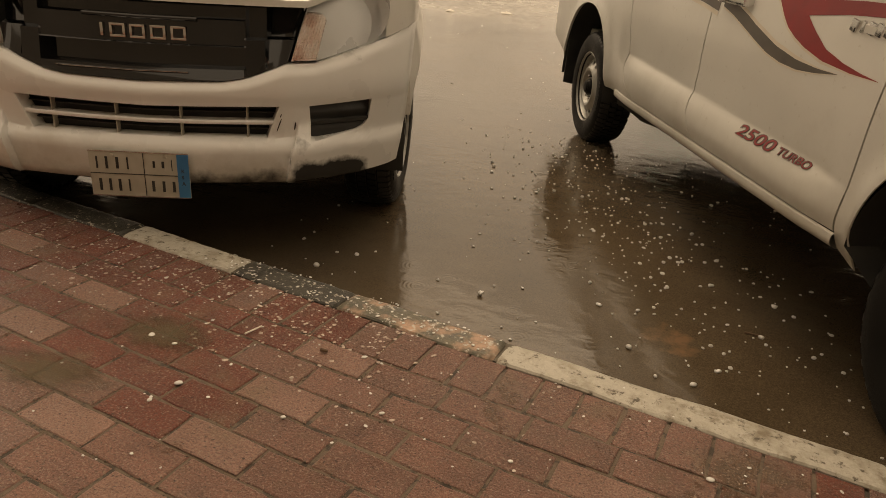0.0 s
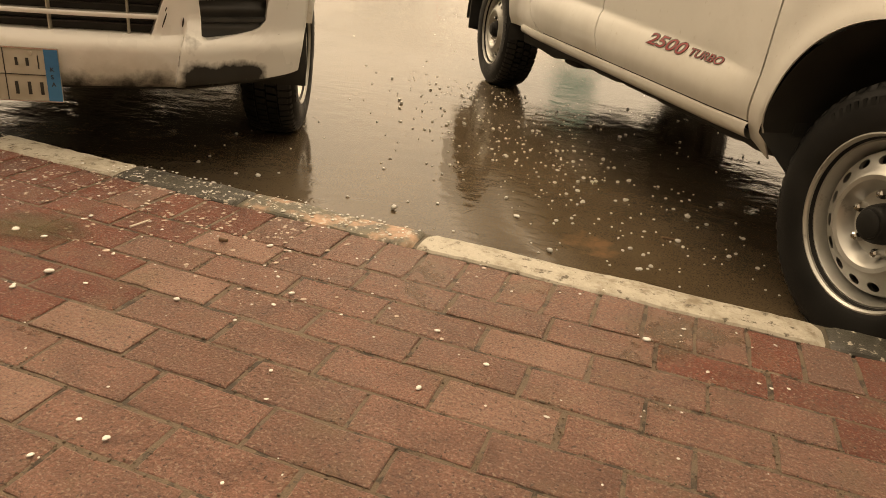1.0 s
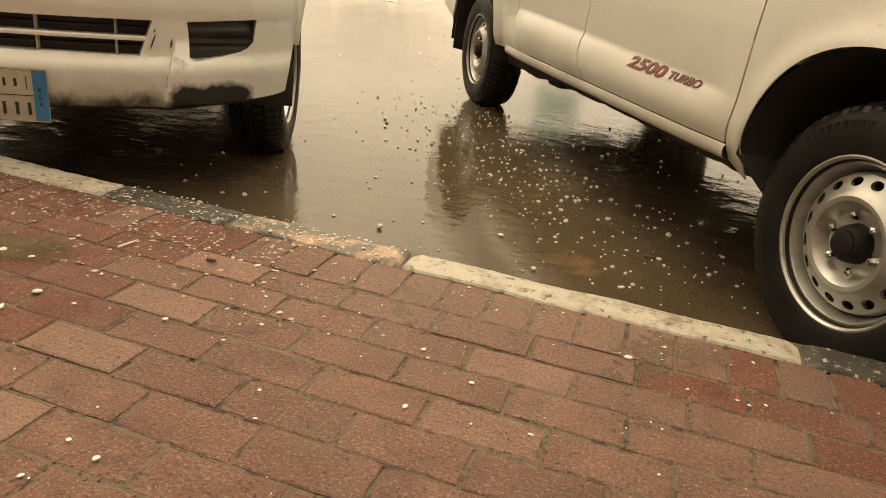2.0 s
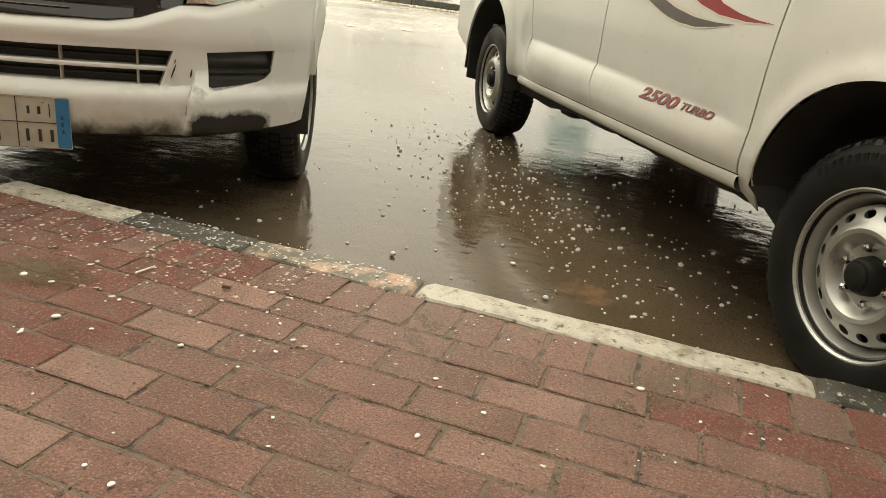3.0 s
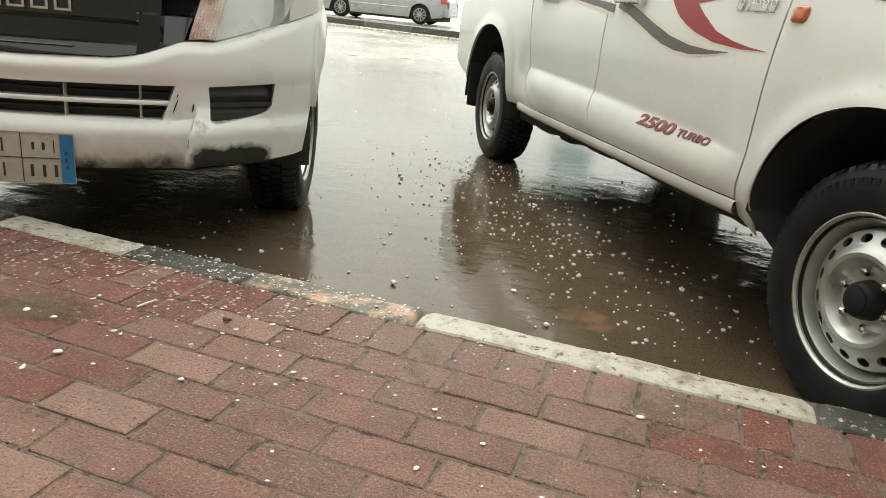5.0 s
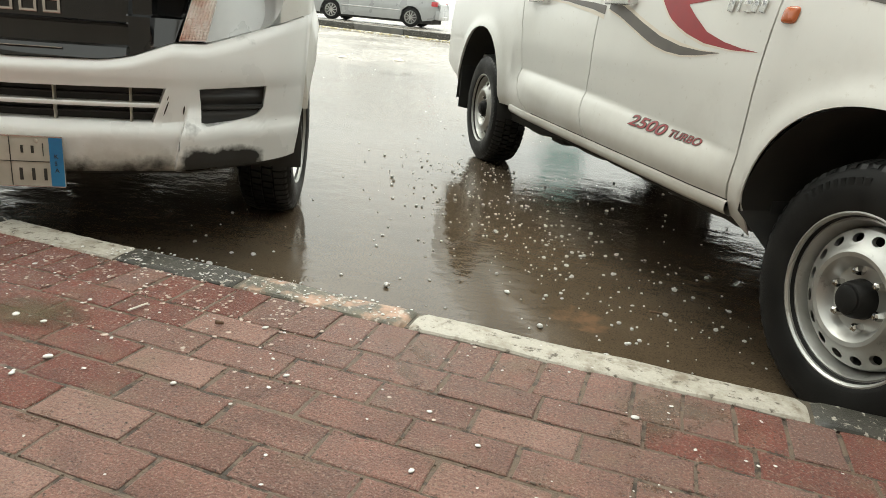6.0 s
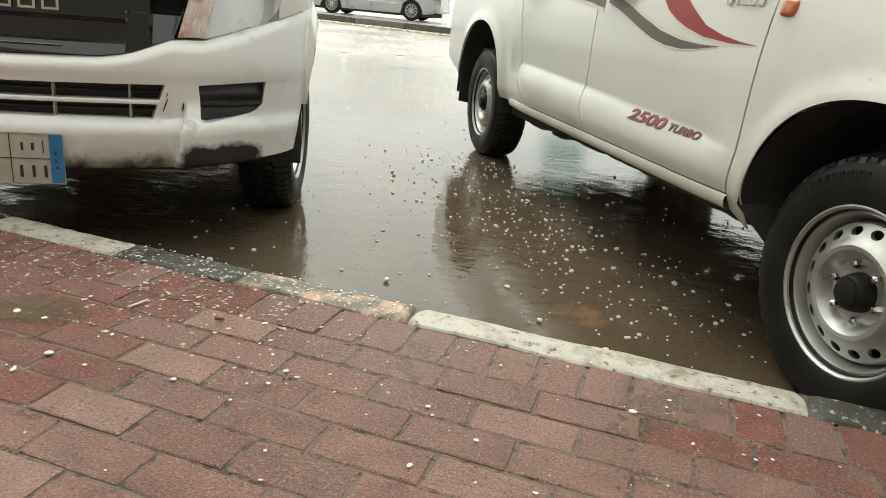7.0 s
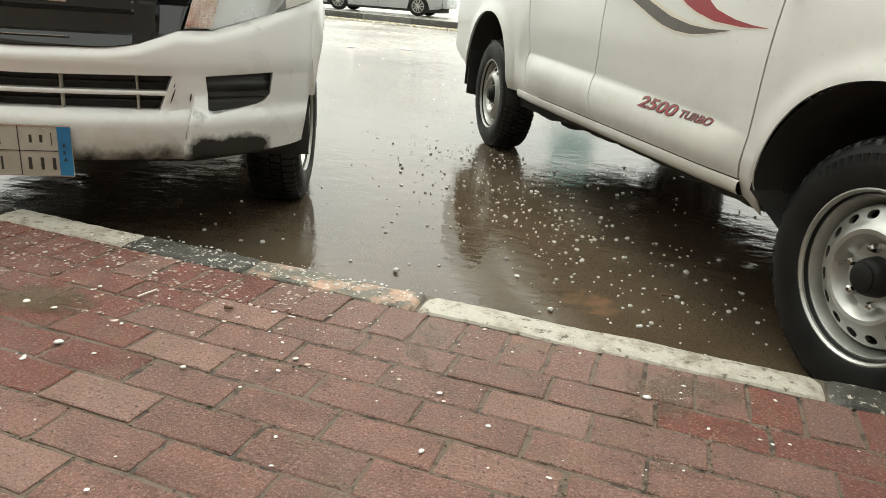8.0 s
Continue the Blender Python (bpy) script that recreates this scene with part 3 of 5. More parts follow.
        # stripes: thin films on the panels
        def film(name, upper, lower, material, label, lift=0.0016, x0=None, x1=None):
            a, b = x0 or upper[0][0], x1 or upper[-1][0]
            rows = []
            for x in np.linspace(a, b, 40):
                z0, z1 = lerp(x, *zip(*lower)), lerp(x, *zip(*upper))
                z1 = max(z1, z0 + 0.0005)
                rows.append([(x, side * (flank(x, z) + lift), z) for z in np.linspace(z0, z1, 5)])
            part(name, sheet(rows), material, t, label)

        grey_low = [(1.594, 0.960), (1.69, 0.938), (1.80, 0.905), (1.918, 0.868), (2.0, 0.845), (2.09, 0.830), (2.19, 0.824), (2.29, 0.831), (2.40, 0.846)]
        grey_up = [(1.594, 1.000), (1.724, 0.970), (1.80, 0.948), (1.879, 0.922), (2.041, 0.876), (2.179, 0.853), (2.301, 0.846), (2.40, 0.847)]
        film("grey_stripe", grey_up, grey_low, GREY_DECAL, "dark grey swoosh decal")
        film("cream_stripe_edge", [(x, z + 0.0125 * (1 - ease(2.10, 2.40, x)) + 0.0005) for x, z in grey_up], grey_up, CREAM_DECAL, "cream decal edge")
        film("cream_stripe_edge", grey_low, [(x, z - 0.006 * (1 - ease(2.2, 2.40, x)) - 0.0005) for x, z in grey_low], CREAM_DECAL, "cream decal edge")
        red_low = [(1.90, 1.060), (1.967, 1.018), (2.02, 0.975), (2.069, 0.941), (2.13, 0.915), (2.195, 0.894), (2.305, 0.870), (2.453, 0.859), (2.590, 0.861)]
        red_up = [(1.90, 1.062), (2.0, 1.058), (2.13, 1.03), (2.161, 0.985), (2.219, 0.950), (2.306, 0.905), (2.409, 0.880), (2.50, 0.868), (2.590, 0.862)]
        film("red_stripe", red_up, red_low, RED_DECAL, "red swoosh decal")
        film("red_stripe", [(2.13, 1.030), (2.276, 1.043), (2.40, 1.050), (2.60, 1.054)], [(2.13, 0.990), (2.157, 0.986), (2.351, 1.008), (2.60, 1.022)], RED_DECAL, "red swoosh decal")
        film("cream_stripe_edge", [(x, z) for x, z in red_low], [(x, z - 0.008 * (1 - ease(2.3, 2.59, x)) - 0.0005) for x, z in red_low], CREAM_DECAL, "cream decal edge")
        film("red_stripe", [(2.64, 1.048), (2.80, 1.040), (2.923, 1.024), (3.2, 0.985)], [(2.64, 1.022), (2.80, 1.016), (2.923, 1.004), (3.2, 0.962)], GREY_DECAL, "dark grey swoosh decal")
        film("grey_stripe", [(0.76, 1.012), (1.166, 0.996), (1.30, 0.990), (1.434, 0.984), (1.566, 0.972)], [(0.76, 1.008), (1.166, 0.984), (1.30, 0.970), (1.434, 0.957), (1.566, 0.938)], GREY_DECAL, "dark grey swoosh decal")
        film("cream_stripe_edge", [(0.76, 1.006), (1.166, 0.982), (1.30, 0.968), (1.434, 0.955), (1.566, 0.936)], [(0.76, 1.002), (1.166, 0.972), (1.30, 0.955), (1.434, 0.940), (1.566, 0.920)], CREAM_DECAL, "cream decal edge")
        # badge: plain raised shapes
        for k in range(5):
            x = 2.395 + k * 0.040
            rot = Matrix.Rotation(radians(12), 4, "Y")
            part("badge", boxed((x, side * (flank(x, 0.98) + 0.004), 0.985), (0.026 if k != 1 else 0.010, 0.007, 0.034), rot, 0.002), CHROME, t, "chrome badge shape")
        # engine lettering on the door
        for text, x0, z0, size, heavy in (("2500", 1.967, 0.565, 0.054, 0.0014), ("TURBO", 2.234, 0.5615, 0.033, 0.0009)):
            for material, grow, depth in ((GREY_DECAL, 0.0005, 0.0012), (RED_DECAL, -0.0013 if text == "2500" else -0.0012, 0.0018)):
                bm = lettering(text, size, depth, 0.18, heavy + grow)
                wide = max(v.co.x for v in bm.verts)
                target = 0.248 if text == "2500" else 0.184
                for v in bm.verts:
                    u = v.co.x * target / wide
                    x = x0 + u if side < 0 else x0 + target - u
                    z = z0 + v.co.y - (0.0075 + 0.0025 * u / target if text == "2500" else 0.0)
                    v.co = Vector((x, side * (flank(x, z) + 0.002 + v.co.z), z))
                part("lettering", bm, material, t, "red raised lettering with a dark edge" if material is RED_DECAL else "", smooth=0)
        # tail lamp, mirror
        part("tail_lamp", boxed((-0.905, side * 0.735, 0.86), (0.05, 0.09, 0.30), None, 0.02), TAIL_RED, t, "red tail lamp")
        mirror = part("door_mirror", boxed((2.45, side * 0.99, 1.20), (0.09, 0.20, 0.17), None, 0.03), BLACK_PLASTIC, t)
        part("mirror_arm", boxed((2.45, side * 0.875, 1.14), (0.05, 0.11, 0.04), None, 0.01), BLACK_PLASTIC, mirror)
        # head lamp
        part("headlamp", boxed((3.58, side * 0.66, 0.88), (0.16, 0.30, 0.20), None, 0.05), REFLECTOR, t, "clear headlamp")
        add_wheel(t, (0.0, side * 0.815, 0.326), side)
        add_wheel(t, (3.085, side * 0.815, 0.326), side)
        # ladder frame rail and leaf spring
        part("frame_rail", boxed((1.4, side * 0.42, 0.46), (4.5, 0.08, 0.14), None, 0.012), UNDERSIDE, t)
        bm = bmesh.new()
        for k in range(9):
            x = -0.62 + 1.24 * k / 8
            add_box(bm, (x, side * 0.53, 0.30 + 0.10 * ((x / 0.62) ** 2)), (0.18, 0.06, 0.03), Matrix.Rotation(-0.26 * x / 0.62, 4, "Y"))
        part("leaf_spring", bm, UNDERSIDE, t)
        part("body_mount", boxed((0.90, side * 0.60, 0.355), (0.17, 0.14, 0.15), None, 0.03), UNDERSIDE, t)
        part("spring_hanger", boxed((0.60, side * 0.60, 0.36), (0.10, 0.10, 0.18), None, 0.02), UNDERSIDE, t)
    # axles, tank, floor
    part("rear_axle", add_box(add_box(bmesh.new(), (0, 0, 0.326), (0.11, 1.40, 0.11), None, 0.03), (0, 0.1, 0.326), (0.30, 0.30, 0.28), None, 0.09), UNDERSIDE, t)
    part("fuel_tank", boxed((1.15, 0.25, 0.38), (0.9, 0.45, 0.18), None, 0.04), UNDERSIDE, t)
    part("exhaust", boxed((1.2, -0.15, 0.36), (1.3, 0.12, 0.10), None, 0.045), UNDERSIDE, t)
    part("gearbox", boxed((2.45, 0, 0.40), (0.9, 0.36, 0.24), None, 0.06), UNDERSIDE, t)
    part("crossmember", boxed((2.05, 0, 0.36), (0.14, 1.30, 0.12), None, 0.02), UNDERSIDE, t)
    part("crossmember", boxed((0.78, 0, 0.42), (0.12, 1.30, 0.10), None, 0.02), UNDERSIDE, t)
    part("cab_floor", boxed((1.64, 0, 0.47), (2.05, 1.60, 0.05)), UNDERSIDE, t)
    part("engine_shield", boxed((3.0, 0, 0.34), (1.25, 1.0, 0.10), None, 0.03), UNDERSIDE, t)
    part("front_axle", boxed((3.085, 0, 0.326), (0.12, 1.30, 0.12), None, 0.03), UNDERSIDE, t)
    part("bed_floor", boxed((-0.12, 0, 0.62), (1.50, 1.46, 0.04)), PAINT, t)
    part("bed_front", boxed((0.60, 0, 0.82), (0.04, 1.60, 0.45)), PAINT, t)
    gate = part("tailgate", boxed((-0.90, 0, 0.82), (0.05, 1.38, 0.46), None, 0.02), PAINT, t)
    part("tailgate_handle", boxed((-0.93, 0, 0.93), (0.02, 0.20, 0.06), None, 0.008), BLACK_PLASTIC, gate)
    part("rear_bumper", boxed((-1.00, 0, 0.52), (0.16, 1.50, 0.14), None, 0.03), CHROME, t)
    # upper cab: loft from belt line to roof
    bm = bmesh.new()
    rings = []
    for z, x0, x1, w in ((1.05, 0.62, 2.62, 0.815), (1.12, 0.63, 2.52, 0.81), (1.40, 0.74, 2.20, 0.74), (1.62, 0.86, 1.88, 0.67), (1.69, 0.96, 1.76, 0.61), (1.715, 1.15, 1.58, 0.40)):
        ring = []
        for k in range(32):
            a = 2 * math.pi * k / 32
            c, s_ = math.cos(a), math.sin(a)
            ring.append(bm.verts.new(((x0 + x1) / 2 + (x1 - x0) / 2 * math.copysign(abs(c) ** 0.28, c), w * math.copysign(abs(s_) ** 0.28, s_), z)))
        rings.append(ring)
    for a, b in zip(rings, rings[1:]):
        for k in range(32):
            bm.faces.new((a[k], a[(k + 1) % 32], b[(k + 1) % 32], b[k]))
    bm.faces.new(rings[-1])
    part("cab_roof", bm, PAINT, t)
    for side in (-1, 1):
        for x0, x1, x2, x3 in ((0.80, 1.52, 0.95, 1.50), (1.60, 2.38, 1.60, 1.93)):
            rows = [[(a + (b - a) * k / 4, side * w, z) for k in range(5)] for z, w, a, b in ((1.10, 0.822, x0, x1), (1.35, 0.765, (x0 + x2) / 2, (x1 + x3) / 2 + 0.03), (1.58, 0.695, x2, x3))]
            part("side_window", sheet(rows, (0, -0.006 * side, 0)), GLASS_DARK, t, "dark side window glass")
    rows = [[(x, y, z) for y in np.linspace(-w, w, 7)] for x, z, w in ((2.56, 1.115, 0.68), (2.25, 1.38, 0.62), (1.93, 1.61, 0.55))]
    part("windscreen", sheet(rows, (-0.006, 0, -0.004)), GLASS_DARK, t, "windscreen glass")
    rows = [[(x, y, z) for y in np.linspace(-w, w, 7)] for x, z, w in ((0.605, 1.13, 0.60), (0.72, 1.40, 0.58), (0.83, 1.58, 0.52))]
    part("rear_window", sheet(rows, (0.006, 0, 0)), GLASS_DARK, t, "rear window glass")
    # bonnet and front
    rows = [[(x, y, lerp(x, [2.45, 3.0, 3.5, 3.62], [1.09, 1.055, 0.985, 0.95]) - 0.10 * (abs(y) / 0.84) ** 4) for y in np.linspace(-0.835, 0.835, 15)] for x in np.linspace(2.45, 3.62, 12)]
    part("bonnet", sheet(rows, (0, 0, -0.02)), PAINT, t)
    grille = part("grille", boxed((3.61, 0, 0.83), (0.06, 1.0, 0.16), None, 0.02), BLACK_PLASTIC, t)
    for k in range(3):
        part("grille_bar", boxed((3.645, 0, 0.78 + 0.05 * k), (0.02, 0.96, 0.016), None, 0.004), CHROME, grille)
    rows = []
    for y in np.linspace(-0.86, 0.86, 25):
        b = 3.76 - 0.26 * (abs(y) / 0.86) ** 3
        rows.append([(b - dx, y, z) for dx, z in ((0.04, 0.74), (0.0, 0.70), (0.0, 0.58), (0.02, 0.48), (0.10, 0.42), (0.20, 0.40))])
    part("front_bumper", sheet(rows, (-0.05, 0, 0)), PAINT, t)
    return t


striped_pickup()


# ---- the pickup facing the pavement ----
NOSE = ([0.0, 0.155, 0.305, 0.435, 0.515, 0.605, 0.695, 0.775, 0.835, 0.875, 0.890, 0.895], [0.0, 0.012, 0.034, 0.060, 0.100, 0.147, 0.203, 0.276, 0.365, 0.50, 0.70, 1.2])
_nose = [(k, float(np.mean([np.interp(k + d, *NOSE) for d in np.linspace(-0.03, 0.03, 7)]))) for k in np.linspace(0, 0.9, 91)]


def nose(y):
    """How far the front face lies behind its foremost point, at y across it."""
    return float(np.interp(abs(y), [k for k, _ in _nose], [v for _, v in _nose]))


BUMP_Z = ([0.30, 0.325, 0.345, 0.40, 0.440, 0.462, 0.482, 0.53, 0.592, 0.62, 0.65, 0.68, 0.73, 0.85], [-0.055, -0.022, -0.004, 0.002, 0.008, 0.002, -0.020, -0.014, -0.006, 0.003, 0.004, 0.002, -0.006, -0.02])


BUMPER_TOP = ([0.0, 0.24, 0.32, 0.37, 0.43, 0.47, 0.525, 0.60, 0.68, 0.745, 0.79, 0.85, 0.90], [0.659, 0.664, 0.676, 0.695, 0.719, 0.722, 0.722, 0.746, 0.774, 0.795, 0.812, 0.835, 0.85])


def skin(y, z):
    """x of the bumper's face."""
    f = lerp(z, *BUMP_Z)
    a = abs(y)
    f += 0.034 * ease(-0.003, 0.003, a - 0.431 - 0.2 * (z - 0.33)) * (1 - ease(0.50, 0.62, a)) * (1 - ease(0.47, 0.54, z)) * ease(0.30, 0.36, z)
    f -= 0.75 * max(0.0, 0.026 - (lerp(a, *BUMPER_TOP) - z))
    return -nose(y) + f


def front_pickup():
    t = thing("pickup_truck", pose(-1.3464, 0.1222, ROAD_Z, 0, 0, -59.0), "white pickup truck with black grille and scuffed front bumper", "pickup truck")
    top = BUMPER_TOP
    low = ([0.0, 0.44, 0.68, 0.78, 0.87], [0.326, 0.328, 0.341, 0.350, 0.372])

    # bumper in five bands across and four up, with the intake and the lamp recesses left open
    def lat(u, z):
        a = lerp(z, [0.48, 0.588], [0.370, 0.412])
        b = lerp(z, [0.475, 0.588], [0.512, 0.505])
        c = lerp(z, [0.50, 0.598], [0.692, 0.706])
        e = lerp(z, [0.34, 0.50, 0.70, 0.84], [0.800, 0.828, 0.845, 0.858])
        return float(np.interp(u, [0, 1, 2, 3, 4], [0, a, b, c, e]))

    def height(y, v):
        z1 = lerp(y, [0.0, 0.40, 0.495, 0.515, 0.53, 0.60, 0.655, 0.68, 0.695, 0.705, 0.74], [0.484, 0.480, 0.490, 0.478, 0.473, 0.482, 0.494, 0.506, 0.526, 0.545, 0.545])
        z2 = lerp(y, [0.0, 0.41, 0.50, 0.71], [0.583, 0.588, 0.586, 0.598])
        return float(np.interp(v, [0, 1, 2, 3], [lerp(y, *low), z1, z2, lerp(y, *top)]))

    us = [k / 14 for k in range(14)] + [1 + k / 26 for k in range(26)] + [2 + k / 24 for k in range(24)] + [3 + k / 8 for k in range(9)]
    vs = [k / 12 for k in range(12)] + [1 + k / 8 for k in range(8)] + [2 + k / 10 for k in range(11)]

    def face_point(u, v, side):
        z = 0.5
        y = lat(u, z)
        for _ in range(4):
            z = height(y, v)
            y = lat(u, z)
        return (skin(y, z), side * y, z)

    for side in (1, -1):
        rows = [[face_point(u, v, side) for v in vs] for u in us]

        def hole(i, j):
            u, v = (us[i] + us[i + 1]) / 2, (vs[j] + vs[j + 1]) / 2
            if not 1 < v < 2:
                return False
            if u < 1:
                return True
            if 2 < u < 3:
                return True
            return False

        rows_bm = sheet(rows, None, None, hole)
        rim = [e for e in rows_bm.edges if len(e.link_faces) == 1 and not all(abs(v.co.y) < 0.002 for v in e.verts)]
        made = bmesh.ops.extrude_edge_only(rows_bm, edges=rim)["geom"]
        for v in made:
            if isinstance(v, bmesh.types.BMVert):
                v.co += Vector((-0.055, -0.012 * side if abs(v.co.y) > 0.3 else 0, 0))
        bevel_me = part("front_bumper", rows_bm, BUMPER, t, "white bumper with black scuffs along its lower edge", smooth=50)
        mod = bevel_me.modifiers.new("round", "BEVEL")
        mod.width, mod.segments, mod.limit_method, mod.angle_limit = 0.007, 3, "ANGLE", radians(45)
        # dark scratches along the folds beside the intake
        for ya, za, yb, zb, wide in ((0.402, 0.505, 0.418, 0.548, 0.0022), (0.457, 0.508, 0.462, 0.535, 0.0026), (0.446, 0.400, 0.449, 0.432, 0.0020), (0.414, 0.552, 0.419, 0.565, 0.0016)):
            rows = []
            for f in np.linspace(0, 1, 7):
                y, z, w = ya + (yb - ya) * f, za + (zb - za) * f, wide * math.sin(math.pi * (0.12 + 0.76 * f))
                rows.append([(skin(y + d, z) + 0.0022, side * (y + d), z) for d in (-w, w)])
            if side > 0:
                part("scratch", sheet(rows, (-0.0015, 0, 0)), INK, t, "dark scratch in the bumper paint")
        # recessed lamp blank with horizontal ribs
        def blank(y, z, dx):
            return (-nose(y) - dx, side * y, z)
        rows = [[blank(y, z, 0.034 + 0.010 * (0.5 + 0.5 * math.cos((z - 0.47) * 110))) for z in np.linspace(0.465, 0.605, 29)] for y in np.linspace(0.498, 0.715, 12)]
        part("lamp_blank", sheet(rows), BLACK_PLASTIC, t, "ribbed black fog lamp blank")
        rows = [[blank(y, z, d) for z, d in ((0.519, 0.030), (0.524, 0.020), (0.532, 0.020), (0.537, 0.030))] for y in np.linspace(0.505, 0.705, 12)]
        part("lamp_blank", sheet(rows), BLACK_PLASTIC, t, "black fog lamp blank bar")
        # lower valance
        rows = [[(skin(y, lerp(y, *low)) - dx, side * y, lerp(y, *low) + dz) for dx, dz in ((0.012, 0.004), (0.030, -0.012), (0.12, -0.02), (0.45, 0.03))] for y in np.linspace(0, 0.76, 20)]
        part("valance", sheet(rows), UNDERSIDE, t)
        # headlamp: reflector bowl, amber inner part, clear lens
        inner = ([0.716, 0.87, 0.96, 1.02], [0.440, 0.482, 0.515, 0.545])
        outer = ([0.716, 0.80, 0.92, 1.02], [0.742, 0.748, 0.755, 0.775])

        def lamp(u, v, dx):
            y = 0.44 + 0.31 * u
            for _ in range(3):
                z0 = lerp(y, *top) + 0.004
                z = z0 + (1.02 - z0) * v
                y = lerp(z, *inner) + (lerp(z, *outer) - lerp(z, *inner)) * u
            return (-nose(y) - 0.010 - 0.30 * (z - 0.72) * 0.5 - 0.10 * v * v - dx, side * y, z)
        housing = part("headlamp", sheet([[lamp(u, v, 0.050) for v in np.linspace(0, 1, 14)] for u in np.linspace(0, 1, 20)]), REFLECTOR, t, "large clear headlamp with pale amber inner section")
        rows = []
        for u in np.linspace(0.015, 0.26, 29):
            rows.append([lamp(u + 0.05 * v * v, v, 0.020 + 0.0022 * math.cos(u * 520) + 0.0014 * math.cos(v * 190)) for v in np.linspace(0.02, 0.50 - 0.10 * (u / 0.26) ** 4, 46)])
        part("amber_reflector", sheet(rows, (-0.03, 0, 0)), AMBER_PALE, housing, "pale amber ribbed reflector")
        c = lamp(0.62, 0.5, 0)
        bm = bmesh.new()
        rows = []
        for r in np.linspace(0.0, 1.0, 8):
            rows.append([(c[0] - 0.030 - 0.045 * (1 - r * r) + 0.010, c[1] + 0.105 * r * math.cos(a), c[2] + 0.125 * r * math.sin(a)) for a in np.linspace(0, 2 * math.pi, 33)])
        part("reflector_bowl", sheet(rows, None, bm), REFLECTOR, housing, "silver reflector bowl")
        rows = [[lamp(u, v, 0.024) for v in np.linspace(0.03, 1, 12)] for u in np.linspace(0.93, 0.985, 4)]
        part("lamp_edge_strip", sheet(rows, (-0.02, 0, 0)), REFLECTOR, housing, "bright ribbed strip")
        lens = part("lens", sheet([[lamp(u, v, 0.0) for v in np.linspace(0, 1, 14)] for u in np.linspace(0, 1, 20)]), GLASS, housing, "clear lens")
        lens.visible_shadow = False
        # wing beside the lamp
        rows = [[(-nose(y) - 0.012 - 0.30 * (z - 0.72) * 0.5 * (1 - ease(0.757, 0.85, y)), side * y, z) for z in [lerp(y, *top) + 0.004 + (1.0 - lerp(y, *top)) * j / 8 for j in range(9)]] for y in np.linspace(0.748, 0.866, 8)]
        part("wing_corner", sheet(rows, (-0.02, 0, 0)), PAINT, t)
        # bonnet edge, wing and flank
        def wall(x, z):
            d = -x
            y = lerp(d, [1.0, 1.45], [0.893, 0.876]) if d > 1.0 else float(np.interp(d, NOSE[1], NOSE[0]))
            o = 0.0
            r = max(arch(x, z, -0.86, 0.36, 0.485, 0.44), 1.0)
            o += 0.02 * math.exp(-(((r - 1) / 0.15) ** 2))
            r = max(arch(x, z, -3.91, 0.36, 0.46, 0.44), 1.0)
            o += 0.02 * math.exp(-(((r - 1) / 0.15) ** 2))
            return (x, side * (y - 0.015 + o - 0.05 * max(0.0, (z - 0.75) / 0.35) ** 2 - 0.03 * max(0.0, (0.5 - z) / 0.1) ** 2), z)

        def strip(name, x0, x1, n, zt, centre=None, zb=0.44):
            rows = []
            xs_ = np.linspace(x0, x1, n) if centre is None else sorted(set([float(v) for v in np.linspace(x0, x1, n)] + [centre - 0.483 * math.cos(math.pi * (k + 0.5) / 30) for k in range(30) if x1 < centre - 0.483 * math.cos(math.pi * (k + 0.5) / 30) < x0]), reverse=True)
            for x in xs_:
                b = zb
                if centre is not None:
                    b = max(zb, arch_z(x, centre, 0.36, 0.485 if centre > -2 else 0.46, 0.44))
                h = zt(x)
                rows.append([wall(x, min(b, h - 0.01) + (h - min(b, h - 0.01)) * j / 14) for j in range(15)])
            return part(name, sheet(rows, (0, -0.02 * side, 0)), PAINT, t)
        strip("front_wing", -0.395, -1.42, 24, lambda x: lerp(-x, [0.395, 0.6, 1.42], [0.99, 1.05, 1.10]), -0.86)
        for x0, x1 in ((-1.428, -2.42), (-2.428, -3.22)):
            door = strip("door", x0, x1, 10, lambda x: 1.12)
            part("door_handle", boxed((x1 + 0.12, side * 0.905, 1.0), (0.18, 0.03, 0.035), None, 0.01), BLACK_PLASTIC, door)
        strip("bed_side", -3.24, -4.95, 30, lambda x: 1.14, -3.91, 0.48)
        # black strips added along the flank to give it a dark edge
        for x0, x1 in ((-1.44, -2.41), (-2.44, -3.21), (-3.27, -3.42)):
            rows = []
            for x in np.linspace(x0, x1, 9):
                y = abs(wall(x, 0.66)[1])
                rows.append([(x, side * (y + dy), z) for dy, z in ((-0.004, 0.58), (0.012, 0.595), (0.016, 0.66), (0.012, 0.725), (-0.004, 0.74))])
            part("flank_strip", sheet(rows, (0, -0.004 * side, 0)), BLACK_PLASTIC, t, "black strip added along the side")
        part("side_step", boxed((-2.3, side * 0.82, 0.40), (1.7, 0.14, 0.05), None, 0.02), BLACK_PLASTIC, t)
        mirror = part("door_mirror", boxed((-1.62, side * 1.02, 1.24), (0.10, 0.22, 0.18), None, 0.03), PAINT, t)
        part("mirror_arm", boxed((-1.62, side * 0.90, 1.17), (0.05, 0.10, 0.04), None, 0.01), BLACK_PLASTIC, mirror)
